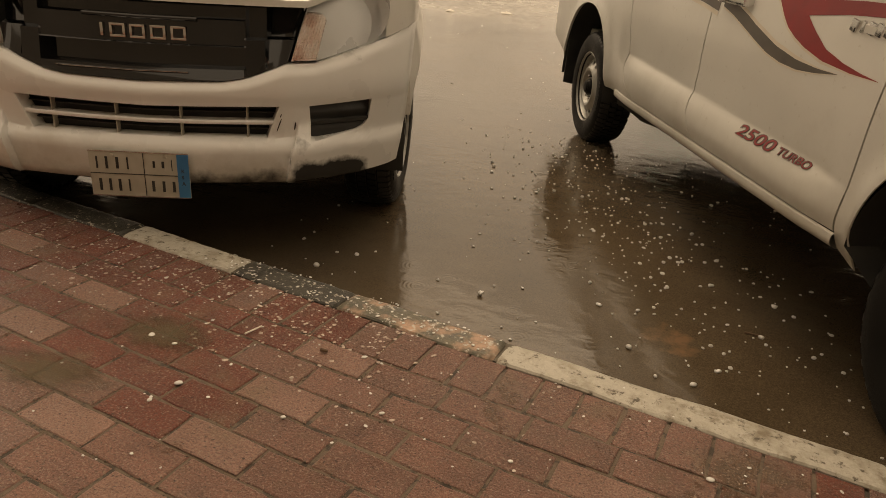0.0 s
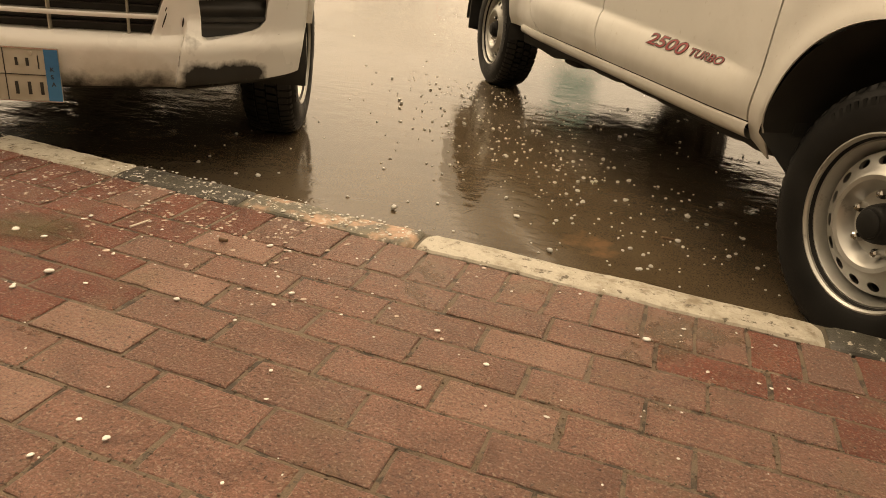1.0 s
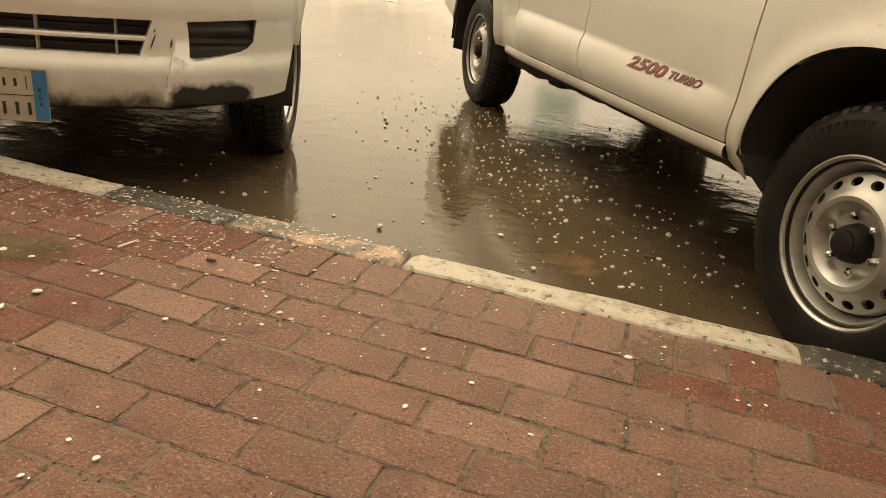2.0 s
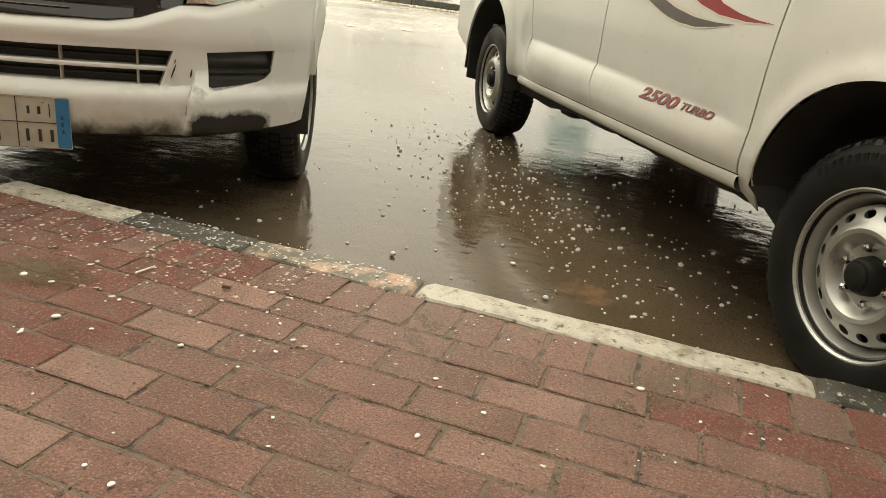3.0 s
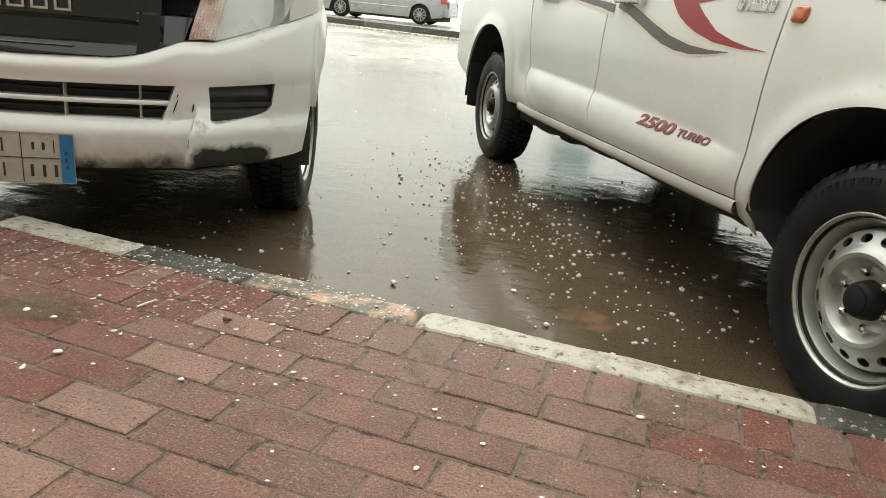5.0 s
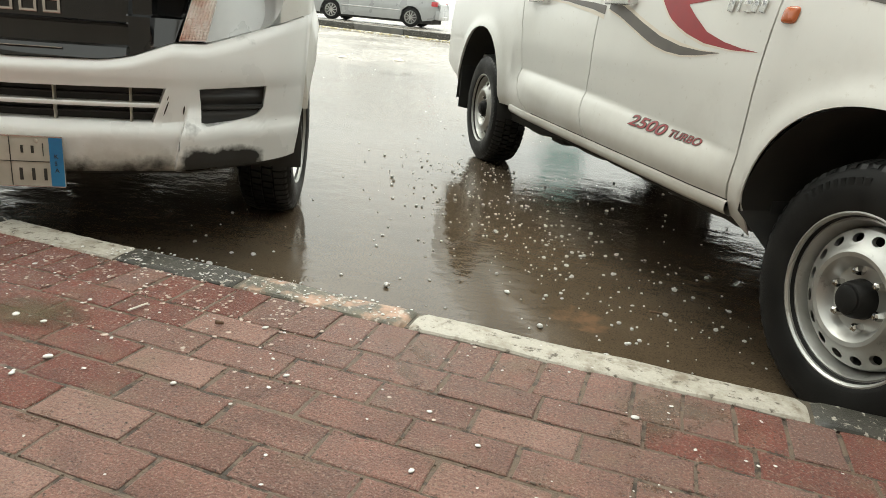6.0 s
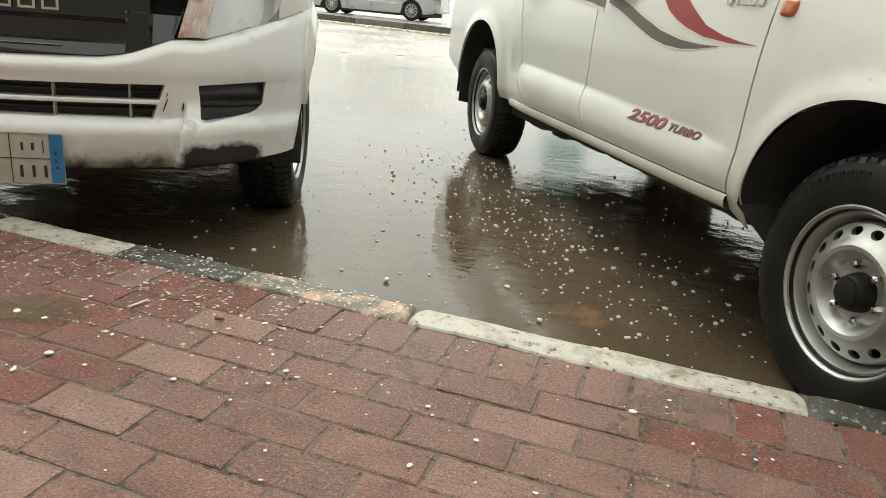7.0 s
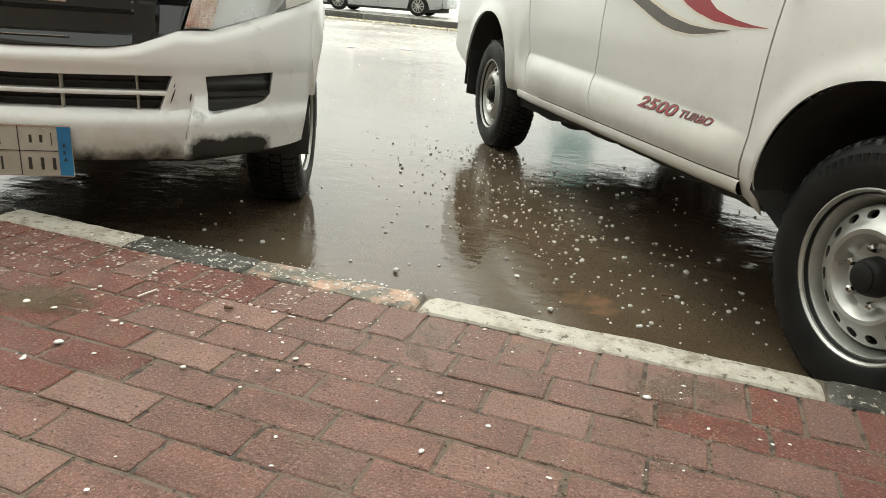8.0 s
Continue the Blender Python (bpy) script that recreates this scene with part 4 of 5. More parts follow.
        for cx in (-0.86, -3.91):
            rows = []
            for k in range(25):
                a = math.pi * (k / 24) * 1.1 - math.pi * 0.05
                rows.append([(cx + 0.49 * math.cos(a), side * y, 0.36 + 0.45 * math.sin(a)) for y in (0.83, 0.7, 0.5)])
            part("wheel_well", sheet(rows), UNDERSIDE, t)
            rows = [[(cx + 0.5 * u, side * 0.5, 0.30 + 0.52 * w) for w in (0, 0.5, 1)] for u in (-1, 0, 1)]
            part("wheel_well", sheet(rows), UNDERSIDE, t)
            add_wheel(t, (cx, side * 0.825, 0.326), side, steer=-9 if cx > -2 else 0)
        part("frame_rail", boxed((-2.6, side * 0.42, 0.46), (4.6, 0.08, 0.14), None, 0.012), UNDERSIDE, t)
    # intake: dark backing, middle bar, fins
    rows = [[(-nose(y) - 0.085, y, z) for z in np.linspace(0.44, 0.63, 5)] for y in np.linspace(-0.44, 0.44, 21)]
    intake = part("air_intake", sheet(rows), BLACK_PLASTIC, t, "dark lower air intake")
    def bar(bm, z, h, y0, y1, dx, deep):
        rows = [[(-nose(y) - d, y, zz) for d, zz in ((dx + deep, z - h), (dx, z - h), (dx - 0.003, z - h * 0.4), (dx - 0.003, z + h * 0.4), (dx, z + h), (dx + deep, z + h))] for y in np.linspace(y0, y1, 41)]
        return sheet(rows, None, bm)
    part("intake_bar", bar(bmesh.new(), 0.533, 0.0068, -0.402, 0.402, 0.022, 0.04), BUMPER, intake, "white bar across the air intake")
    for z in (0.560, 0.506):
        part("intake_slat", bar(bmesh.new(), z, 0.003, -0.40, 0.40, 0.060, 0.02), BLACK_PLASTIC, intake)
    for y in (-0.304, -0.098, 0.102, 0.307):
        part("intake_fin", boxed((-nose(y) - 0.045, y, 0.533), (0.030, 0.0032, 0.106), None, 0.001), PLATE, intake, "pale upright fin")
    # grille: glossy surround with facets, recessed centre, bars
    def facet(a, z):
        """How far the grille's glossy face lies back."""
        d = 0.020
        if a < 0.31:
            d += 0.045 * ease(0.700, 0.704, z) * (1 - ease(0.764, 0.768, z)) + 0.004 * ease(0.768, 0.772, z) + 0.030 * ease(0.846, 0.850, z) - 0.012 * (1 - ease(0.664, 0.70, z))
        else:
            d += 0.030 * ease(0.31, 0.318, a) * ease(0.79, 0.796, z) + 0.42 * (z - 0.70) * ease(0.37, 0.378, a)
        return d

    zs_ = [0.659, 0.670, 0.685, 0.700, 0.704, 0.735, 0.764, 0.768, 0.772, 0.790, 0.796, 0.846, 0.850, 0.925]
    rows = []
    for y in sorted([s_ * v for v in (0.0, 0.06, 0.12, 0.18, 0.24, 0.28, 0.306, 0.312, 0.318, 0.345, 0.370, 0.378, 0.40, 0.42, 0.44, 0.46, 0.476) for s_ in ((1, -1) if v else (1,))]):
        row = []
        for z_ in zs_:
            low_z = lerp(abs(y), *top) + 0.003
            z = max(z_, low_z + 0.0015 * zs_.index(z_))
            lim = lerp(z, [0.70, 0.716, 0.87, 0.96], [0.40, 0.434, 0.476, 0.50])
            yy = max(-lim, min(lim, y))
            row.append((-nose(yy) - facet(abs(yy), z) - 0.16 * (z - 0.66), yy, z))
        rows.append(row)
    grille = part("grille", sheet(rows, (-0.04, 0, 0)), BLACK_GLOSS, t, "glossy black radiator grille", smooth=20)
    part("grille_bar", bar(bmesh.new(), 0.846, 0.006, -0.17, 0.17, 0.044, 0.03), BLACK_GLOSS, grille, "upper grille bar")
    part("grille_trim", bar(bmesh.new(), 0.690, 0.002, -0.26, 0.14, 0.018, 0.02), CHROME, grille, "thin bright trim line")
    for k in range(5):
        y = -0.125 + 0.060 * k
        x = -nose(y) - 0.043
        bm = bmesh.new()
        if k == 0:
            add_box(bm, (x, y + 0.012, 0.803), (0.012, 0.009, 0.040), None, 0.003)
        else:
            w = 0.023
            for cy, cz_, sy, sz in ((y, 0.820, 0.046, 0.008), (y, 0.786, 0.046, 0.008), (y - w + 0.004, 0.803, 0.008, 0.034), (y + w - 0.004, 0.803, 0.008, 0.034)):
                add_box(bm, (x, cy, cz_), (0.012, sy, sz), None, 0.0025)
        part("badge", bm, CHROME, grille, "chrome badge shape")
    # bonnet
    rows = []
    for d in (0.0, 0.02, 0.06, 0.15, 0.35, 0.6, 0.9, 1.2, 1.42):
        row = []
        for y in np.linspace(-1, 1, 31):
            w = 0.80 if d > 0.4 else lerp(d, [0, 0.05, 0.2, 0.4], [0.50, 0.56, 0.70, 0.80])
            yy = y * w
            z = lerp(d, [0, 0.02, 0.06, 0.15, 0.35, 0.6, 0.9, 1.2, 1.42], [0.915, 0.922, 0.94, 0.975, 1.025, 1.065, 1.10, 1.125, 1.135]) - 0.035 * y ** 4 * ease(0.1, 0.5, d)
            row.append((-nose(yy) * (1 - ease(0.0, 1.0, d)) - 0.035 - d, yy, z))
        rows.append(row)
    part("bonnet", sheet(rows, (0, 0, -0.02)), PAINT, t, "white bonnet")
    # cab
    bm = bmesh.new()
    rings = []
    for z, x0, x1, w in ((1.10, -3.23, -1.38, 0.84), (1.16, -3.22, -1.50, 0.83), (1.45, -3.10, -1.86, 0.76), (1.68, -2.98, -2.18, 0.68), (1.75, -2.88, -2.30, 0.62), (1.775, -2.70, -2.50, 0.40)):
        ring = []
        for k in range(32):
            a = 2 * math.pi * k / 32
            c, s_ = math.cos(a), math.sin(a)
            ring.append(bm.verts.new(((x0 + x1) / 2 + (x1 - x0) / 2 * math.copysign(abs(c) ** 0.28, c), w * math.copysign(abs(s_) ** 0.28, s_), z)))
        rings.append(ring)
    for a, b in zip(rings, rings[1:]):
        for k in range(32):
            bm.faces.new((a[k], a[(k + 1) % 32], b[(k + 1) % 32], b[k]))
    bm.faces.new(rings[-1])
    part("cab_roof", bm, PAINT, t)
    rows = [[(x, y, z) for y in np.linspace(-w, w, 7)] for x, z, w in ((-1.45, 1.165, 0.70), (-1.82, 1.45, 0.64), (-2.13, 1.66, 0.56))]
    part("windscreen", sheet(rows, (-0.006, 0, -0.004)), GLASS_DARK, t, "windscreen glass")
    for side in (-1, 1):
        for x0, x1, x2, x3 in ((-3.08, -2.45, -2.95, -2.45), (-2.38, -1.68, -2.38, -2.12)):
            rows = [[(a + (b - a) * k / 4, side * w, z) for k in range(5)] for z, w, a, b in ((1.15, 0.842, x0, x1), (1.40, 0.785, (x0 + x2) / 2, (x1 + x3) / 2), (1.63, 0.712, x2, x3))]
            part("side_window", sheet(rows, (0, -0.006 * side, 0)), GLASS_DARK, t, "dark side window glass")
    part("bed_floor", boxed((-4.1, 0, 0.66), (1.66, 1.50, 0.04)), PAINT, t)
    part("bed_front", boxed((-3.26, 0, 0.88), (0.04, 1.62, 0.48)), PAINT, t)
    part("tailgate", boxed((-4.94, 0, 0.88), (0.05, 1.60, 0.48), None, 0.02), PAINT, t)
    part("rear_bumper", boxed((-5.04, 0, 0.52), (0.16, 1.50, 0.14), None, 0.03), CHROME, t)
    part("cab_floor", boxed((-2.3, 0, 0.46), (1.9, 1.64, 0.05)), UNDERSIDE, t)
    part("engine_shield", boxed((-0.75, 0, 0.40), (1.2, 0.95, 0.08), None, 0.03), UNDERSIDE, t)
    part("radiator_support", boxed((-0.34, 0, 0.62), (0.20, 0.94, 0.42), None, 0.03), UNDERSIDE, t)
    part("front_axle", boxed((-0.86, 0, 0.326), (0.10, 1.30, 0.10), None, 0.03), UNDERSIDE, t)
    part("rear_axle", boxed((-3.91, 0, 0.326), (0.11, 1.40, 0.11), None, 0.03), UNDERSIDE, t)
    # number plate: a plain plate with bars for its marks
    plate = part("number_plate", boxed((0.010, -0.024, 0.362), (0.006, 0.312, 0.152), None, 0.004), PLATE, t, "dirty white number plate with blue strip")
    for z in (0.4365, 0.2875):
        part("plate_rim", boxed((0.0142, -0.024, z), (0.003, 0.312, 0.003)), CHROME, plate)
    part("blue_strip", boxed((0.0145, 0.113, 0.362), (0.003, 0.036, 0.146)), PLATE_BLUE, plate, "blue strip")
    for k, letter in enumerate("KSA"):
        bm = lettering(letter, 0.017, 0.0004, 0.0, 0.0003)
        for v in bm.verts:
            v.co = Vector((0.0165 + v.co.z, 0.107 + v.co.x, 0.374 - 0.021 * k + v.co.y))
        part("lettering", bm, INK, plate, "small dark letter", smooth=0)
    part("plate_line", boxed((0.0142, -0.042, 0.362), (0.002, 0.272, 0.002)), INK, plate)
    part("plate_line", boxed((0.0142, -0.010, 0.362), (0.002, 0.002, 0.146)), INK, plate)
    for y, w, h in ((-0.155, 0.012, 0.040), (-0.125, 0.018, 0.040), (-0.092, 0.020, 0.038), (-0.060, 0.010, 0.040), (0.022, 0.016, 0.022), (0.050, 0.018, 0.022), (0.078, 0.005, 0.038)):
        part("plate_bar", boxed((0.0142, y, 0.398), (0.002, w * 0.42, h)), INK, plate)
    for y, w, h in ((-0.150, 0.020, 0.040), (-0.120, 0.018, 0.040), (-0.090, 0.020, 0.040), (-0.060, 0.012, 0.040), (0.015, 0.020, 0.036), (0.048, 0.020, 0.036), (0.080, 0.020, 0.036)):
        part("plate_bar", boxed((0.0142, y, 0.324), (0.002, w * 0.42, h)), INK, plate)
    for y in (-0.105, 0.060):
        part("plate_bolt", lathe([(0.006, 0.0), (0.005, 0.004), (0.0, 0.005)], 12), PLATE, plate).matrix_local = pose(0.013, y, 0.424, 0, 0, -90)
    return t


front_pickup()


# ---- the saloon car beyond the median ----
def saloon():
    t = thing("saloon_car", pose(-10.2, 22.6, road_height(0, 24), 0, 0, 187), "silver saloon car standing on the far carriageway in the rain", "car")
    # side outline of the body: belt and lower edge along its length; x forward
    xs_ = np.linspace(-2.40, 2.40, 61)
    wb = 1.42
    for side in (1, -1):
        rows = []
        for x in xs_:
            zt = lerp(x, [-2.40, -2.2, -1.5, 0.0, 1.0, 2.0, 2.40], [0.78, 0.94, 0.97, 0.95, 0.92, 0.80, 0.62])
            zb = lerp(x, [-2.40, -2.2, -1.8, 1.8, 2.40], [0.42, 0.28, 0.22, 0.20, 0.30])
            for c in (-wb, wb):
                zb = max(zb, arch_z(x, c, 0.30, 0.37, 0.38, 2.0))
            w = 0.90 - 0.9 * max(0.0, abs(x) - 1.9) ** 2
            row = []
            for j in range(13):
                z = zb + (zt - zb) * j / 12
                row.append((x, side * (w - 0.05 * ((z - 0.55) / 0.4) ** 2 + 0.008 * ease(0.62, 0.66, z)), z))
            rows.append(row)
        part("body_side", sheet(rows, (0, -0.03 * side, 0)), SILVER_PAINT, t)
        rows = [[(x, side * w, z) for x in np.linspace(x0, x1, 9)] for z, w, x0, x1 in ((0.95, 0.82, -1.75, 1.05), (1.15, 0.75, -1.45, 0.65), (1.34, 0.66, -1.05, 0.20))]
        part("side_window", sheet(rows, (0, -0.01 * side, 0)), GLASS_DARK, t)
        part("tail_lamp", boxed((-2.22, side * 0.76, 0.80), (0.22, 0.24, 0.16), None, 0.04), TAIL_RED, t, "red tail lamp")
        part("trim_strip", boxed((0, side * 0.905, 0.52), (2.1, 0.012, 0.022), None, 0.004), CHROME, t)
        for c in (-wb, wb):
            w = part("wheel", lathe([(0.20, 0.02), (0.215, 0.03), (0.24, 0.034), (0.29, 0.028), (0.315, 0.01), (0.318, -0.05), (0.315, -0.17), (0.22, -0.18)], 48, side), RUBBER, t)
            w.matrix_local = pose(c, side * 0.84, 0.318)
            bm = lathe([(0.215, 0.030), (0.205, 0.034), (0.195, 0.020), (0.190, -0.06)], 48, side)
            for k in range(10):
                a = 2 * math.pi * k / 10
                add_box(bm, (0.115 * math.cos(a), side * 0.022, 0.115 * math.sin(a)), (0.17, 0.022, 0.026), Matrix.Rotation(-a, 4, "Y"))
            lathe([(0.05, 0.02), (0.045, 0.036), (0.0, 0.038)], 20, side, bm)
            part("alloy_rim", bm, STEEL, w, "ten-spoke alloy rim")
            part("brake_disc", lathe([(0.0, -0.03), (0.19, -0.03)], 32, side), UNDERSIDE, w)
    rows = []
    prof = [(-2.40, 0.60, 0.72), (-2.38, 0.80, 0.76), (-2.25, 0.95, 0.80), (-1.75, 0.99, 0.80), (-1.05, 1.38, 0.64), (-0.5, 1.44, 0.62), (0.2, 1.38, 0.64), (1.10, 0.98, 0.80), (2.0, 0.84, 0.80), (2.35, 0.66, 0.74), (2.42, 0.45, 0.70)]
    for x, z, w in prof:
        rows.append([(x, y * w, z - 0.05 * y ** 4) for y in np.linspace(-1, 1, 13)])
    part("body_top", sheet(rows, (0, 0, -0.03)), SILVER_PAINT, t)
    part("rear_bumper", boxed((-2.34, 0, 0.45), (0.16, 1.66, 0.30), None, 0.06), SILVER_PAINT, t)
    part("rear_fitting", boxed((-2.40, 0.0, 0.40), (0.06, 0.9, 0.05), None, 0.01), CHROME, t)
    part("front_bumper", boxed((2.34, 0, 0.42), (0.16, 1.66, 0.34), None, 0.06), SILVER_PAINT, t)
    part("underbody", boxed((0, 0, 0.24), (4.3, 1.60, 0.20), None, 0.03), UNDERSIDE, t)
    for z, x0, x1, w in ((0, -1.68, -1.12, 0.66), (0, 0.27, 1.02, 0.66)):
        za, zb_ = (1.05, 1.36) if x0 < 0 else (1.36, 1.04)
        part("window_glass", sheet([[(x, y * w, zz + 0.012) for y in (-1, 0, 1)] for x, zz in ((x0, za), (x1, zb_))], (0, 0, -0.006)), GLASS_DARK, t)
    return t


saloon()


# ---- kerb ----
KERB_STEP, KERB_START = 0.885, -0.050


def kerb_stone(x0, x1, seed):
    rows = []
    prof = [(0.003, -0.12), (0.004, -0.004), (0.009, 0.001), (0.022, 0.003), (0.045, 0.004), (0.068, 0.004), (0.091, 0.003), (0.103, -0.001), (0.110, -0.009), (0.114, -0.024), (0.117, -0.10), (0.119, -0.40)]
    n = 44
    for k in range(n + 1):
        x = x0 + (x1 - x0) * k / n
        row = []
        end = 0.007 * (1 if k in (0, n) else 0)
        for y, z in prof:
            p = Vector((x * 14 + seed, y * 14, z * 14))
            d = noise.noise(p * 0.35) * 0.0028 + noise.noise(p * 2.2) * 0.0014 + noise.noise(p * 6.0) * 0.0010
            row.append((x, y + d * 1.4 - (0.004 if k in (0, n) else 0) * (1 if y > 0.05 else -1), z + d * 0.7 - end))
        rows.append(row)
    return sheet(rows)


KERB_EARTH = surface("kerb_joint_earth", (0.06, 0.048, 0.035), (0.12, 0.098, 0.07), 30.0, (0.5, 0.7), bump=0.6, bump_scale=200, fine=0.3)
kerb = thing("kerb", Matrix.Identity(4), "worn kerb of alternating white and black painted stones along the wet road", "kerb", kind="structure")
for k in range(-6, 7):
    x0, x1 = KERB_START + KERB_STEP * k + 0.004, KERB_START + KERB_STEP * (k + 1) - 0.004
    if k == -2:
        part("kerb_stone", kerb_stone(x0, -1.374, 1.7), KERB_BLACK, kerb, "black painted kerb stone")
        part("kerb_stone", kerb_stone(-1.366, -0.908, 2.6), KERB_WHITE, kerb, "white painted kerb stone")
        continue
    if k == -1:
        x0 = -0.900
        part("kerb_stone", kerb_stone(x0, x0 + 0.37, 3.0), KERB_BLACK, kerb, "black painted kerb stone")
        part("kerb_stone", kerb_stone(x0 + 0.372, x1, 7.0), KERB_PEELED, kerb, "kerb stone with peeling cream paint")
        continue
    part("kerb_stone", kerb_stone(x0, x1, k * 5.3), KERB_WHITE if k % 2 == 0 else KERB_BLACK, kerb, "white painted kerb stone" if k % 2 == 0 else "black painted kerb stone")

part("kerb_joint", boxed((0.4, 0.060, -0.123), (11.4, 0.100, 0.236), None, 0.006), KERB_EARTH, kerb, "dark earth in the kerb joints")

# ---- hail, grit and litter ----
ICO = bmesh.new()
bmesh.ops.create_icosphere(ICO, subdivisions=2, radius=1.0)
ICO_V = np.array([v.co[:] for v in ICO.verts])
ICO_F = np.array([[v.index for v in f.verts] for f in ICO.faces])
ICO.free()


def scatter(name, spots, material, label, category, rough=0.55):
    """Many small lumps in one mesh; spots: x, y, z, size, flatness."""
    rng = np.random.default_rng(len(spots))
    vs, fs = [], []
    for k, (x, y, z, r, flat) in enumerate(spots):
        axes = rng.normal(size=(3, 3))
        bumps = 1 + rough * np.tanh(ICO_V @ axes.T).sum(axis=1) / 2
        a = rng.uniform(0, 6.28)
        v = ICO_V * bumps[:, None] * np.array([r * rng.uniform(0.85, 1.25), r * rng.uniform(0.75, 1.0), r * flat])
        v = np.stack([v[:, 0] * math.cos(a) - v[:, 1] * math.sin(a), v[:, 0] * math.sin(a) + v[:, 1] * math.cos(a), v[:, 2]], axis=1)
        vs.append(v + np.array([x, y, z + r * flat * 0.75]))
        fs.append(ICO_F + k * len(ICO_V))
    me = bpy.data.meshes.new(name)
    me.from_pydata(np.concatenate(vs).tolist(), [], np.concatenate(fs).tolist())
    me.materials.append(material)
    me.shade_smooth()
    return tagged(new(name, me), label, category, kind="stuff")


rng = np.random.default_rng(11)
spots = []
while len(spots) < 760:
    x, y = rng.uniform(-1.3, 2.6), rng.uniform(0.14, 2.9)
    # thickest in the strip beside the striped pickup
    along = (x - 0.55) * 0.84 + (y - 0.9) * 0.54
    keep = 0.10 + 0.95 * math.exp(-((along + 0.16) / 0.34) ** 2) * (1 if y > 0.75 else 0.5)
    if rng.uniform() < keep:
        spots.append((x, y, ROAD_Z, float(np.clip(rng.lognormal(-5.50, 0.42), 0.0022, 0.0095)), rng.uniform(0.45, 0.75)))
spots += [(x, y, ROAD_Z, r, 0.75) for x, y, r in ((-0.943, 0.477, 0.011), (-0.881, 0.647, 0.009), (-0.349, 0.624, 0.010), (0.185, 0.568, 0.010), (0.199, 1.079, 0.008), (0.350, 1.189, 0.007), (0.550, 0.882, 0.008), (0.479, 0.632, 0.007))]
scatter("hail_on_road", spots, HAIL, "white hailstones lying in the shallow water on the road", "hail")
spots = [(x, y, road_height(0, y), rng.uniform(0.003, 0.009), 0.35) for x, y in zip(rng.uniform(-9, 2, 700), rng.uniform(2.6, 14, 700))]
scatter("hail_far", spots, HAIL, "white hailstones scattered over the wet road", "hail")
spots = []
while len(spots) < 640:
    x, y = rng.uniform(-2.0, 2.0), rng.uniform(-1.25, 0.08)
    if rng.uniform() < 0.16 + 0.84 * ease(-0.42, -0.05, y) * (1.0 if x < -0.1 else 0.25):
        big = rng.uniform() < 0.025
        spots.append((x, y, 0.002, rng.uniform(0.004, 0.0085) if big else float(np.clip(rng.lognormal(-6.05, 0.36), 0.0014, 0.0042)), rng.uniform(0.20, 0.34) if big else rng.uniform(0.10, 0.22)))
spots += [(x, y, 0.001, r, 0.38) for x, y, r in ((-0.607, -0.477, 0.009), (-0.813, -0.371, 0.009), (-0.617, -0.554, 0.006), (-0.343, -0.448, 0.006), (-0.171, -0.326, 0.006), (0.161, -0.498, 0.006), (-0.319, -0.163, 0.006), (-0.743, -0.235, 0.005), (-0.736, -0.366, 0.006))]
flakes = []
while len(flakes) < 620:
    x, y = rng.uniform(-1.7, 0.15), rng.uniform(-0.36, 0.0)
    if rng.uniform() < (0.2 + 0.8 * ease(-0.30, -0.02, y)) * (1.0 if x < -0.25 else 0.15):
        flakes.append((x, y, 0.0003, float(np.clip(rng.lognormal(-5.65, 0.40), 0.0016, 0.0050)), rng.uniform(0.03, 0.07)))
scatter("melting_flakes", flakes, SLUSH, "flat half-melted hail flakes on the red bricks by the kerb", "hail", 0.8)
scatter("hail_on_pavement", spots, HAIL, "melting white hailstones on the brick pavement", "hail")
spots = [(x, 0.02 + 0.09 * w, 0.004, r, 0.3) for x, w, r in zip(rng.uniform(-0.95, -0.06, 150), rng.uniform(0, 1, 150), rng.uniform(0.0015, 0.0045, 150))]
scatter("hail_on_kerb", spots, HAIL, "small melting hailstones and flakes on the dark kerb", "hail")


def stick(name, a, b, r, material, label, category):
    a, b = Vector(a), Vector(b)
    bm = bmesh.new()
    m = Matrix.Translation((a + b) / 2) @ (b - a).to_track_quat("Z", "Y").to_matrix().to_4x4()
    bmesh.ops.create_cone(bm, cap_ends=True, segments=8, radius1=r, radius2=r * 0.7, depth=(b - a).length, matrix=m)
    for v in bm.verts:
        v.co += Vector((0, 0, noise.noise(v.co * 40) * r * 0.5))
    return tagged(link_mesh(name, bm, material), label, category)


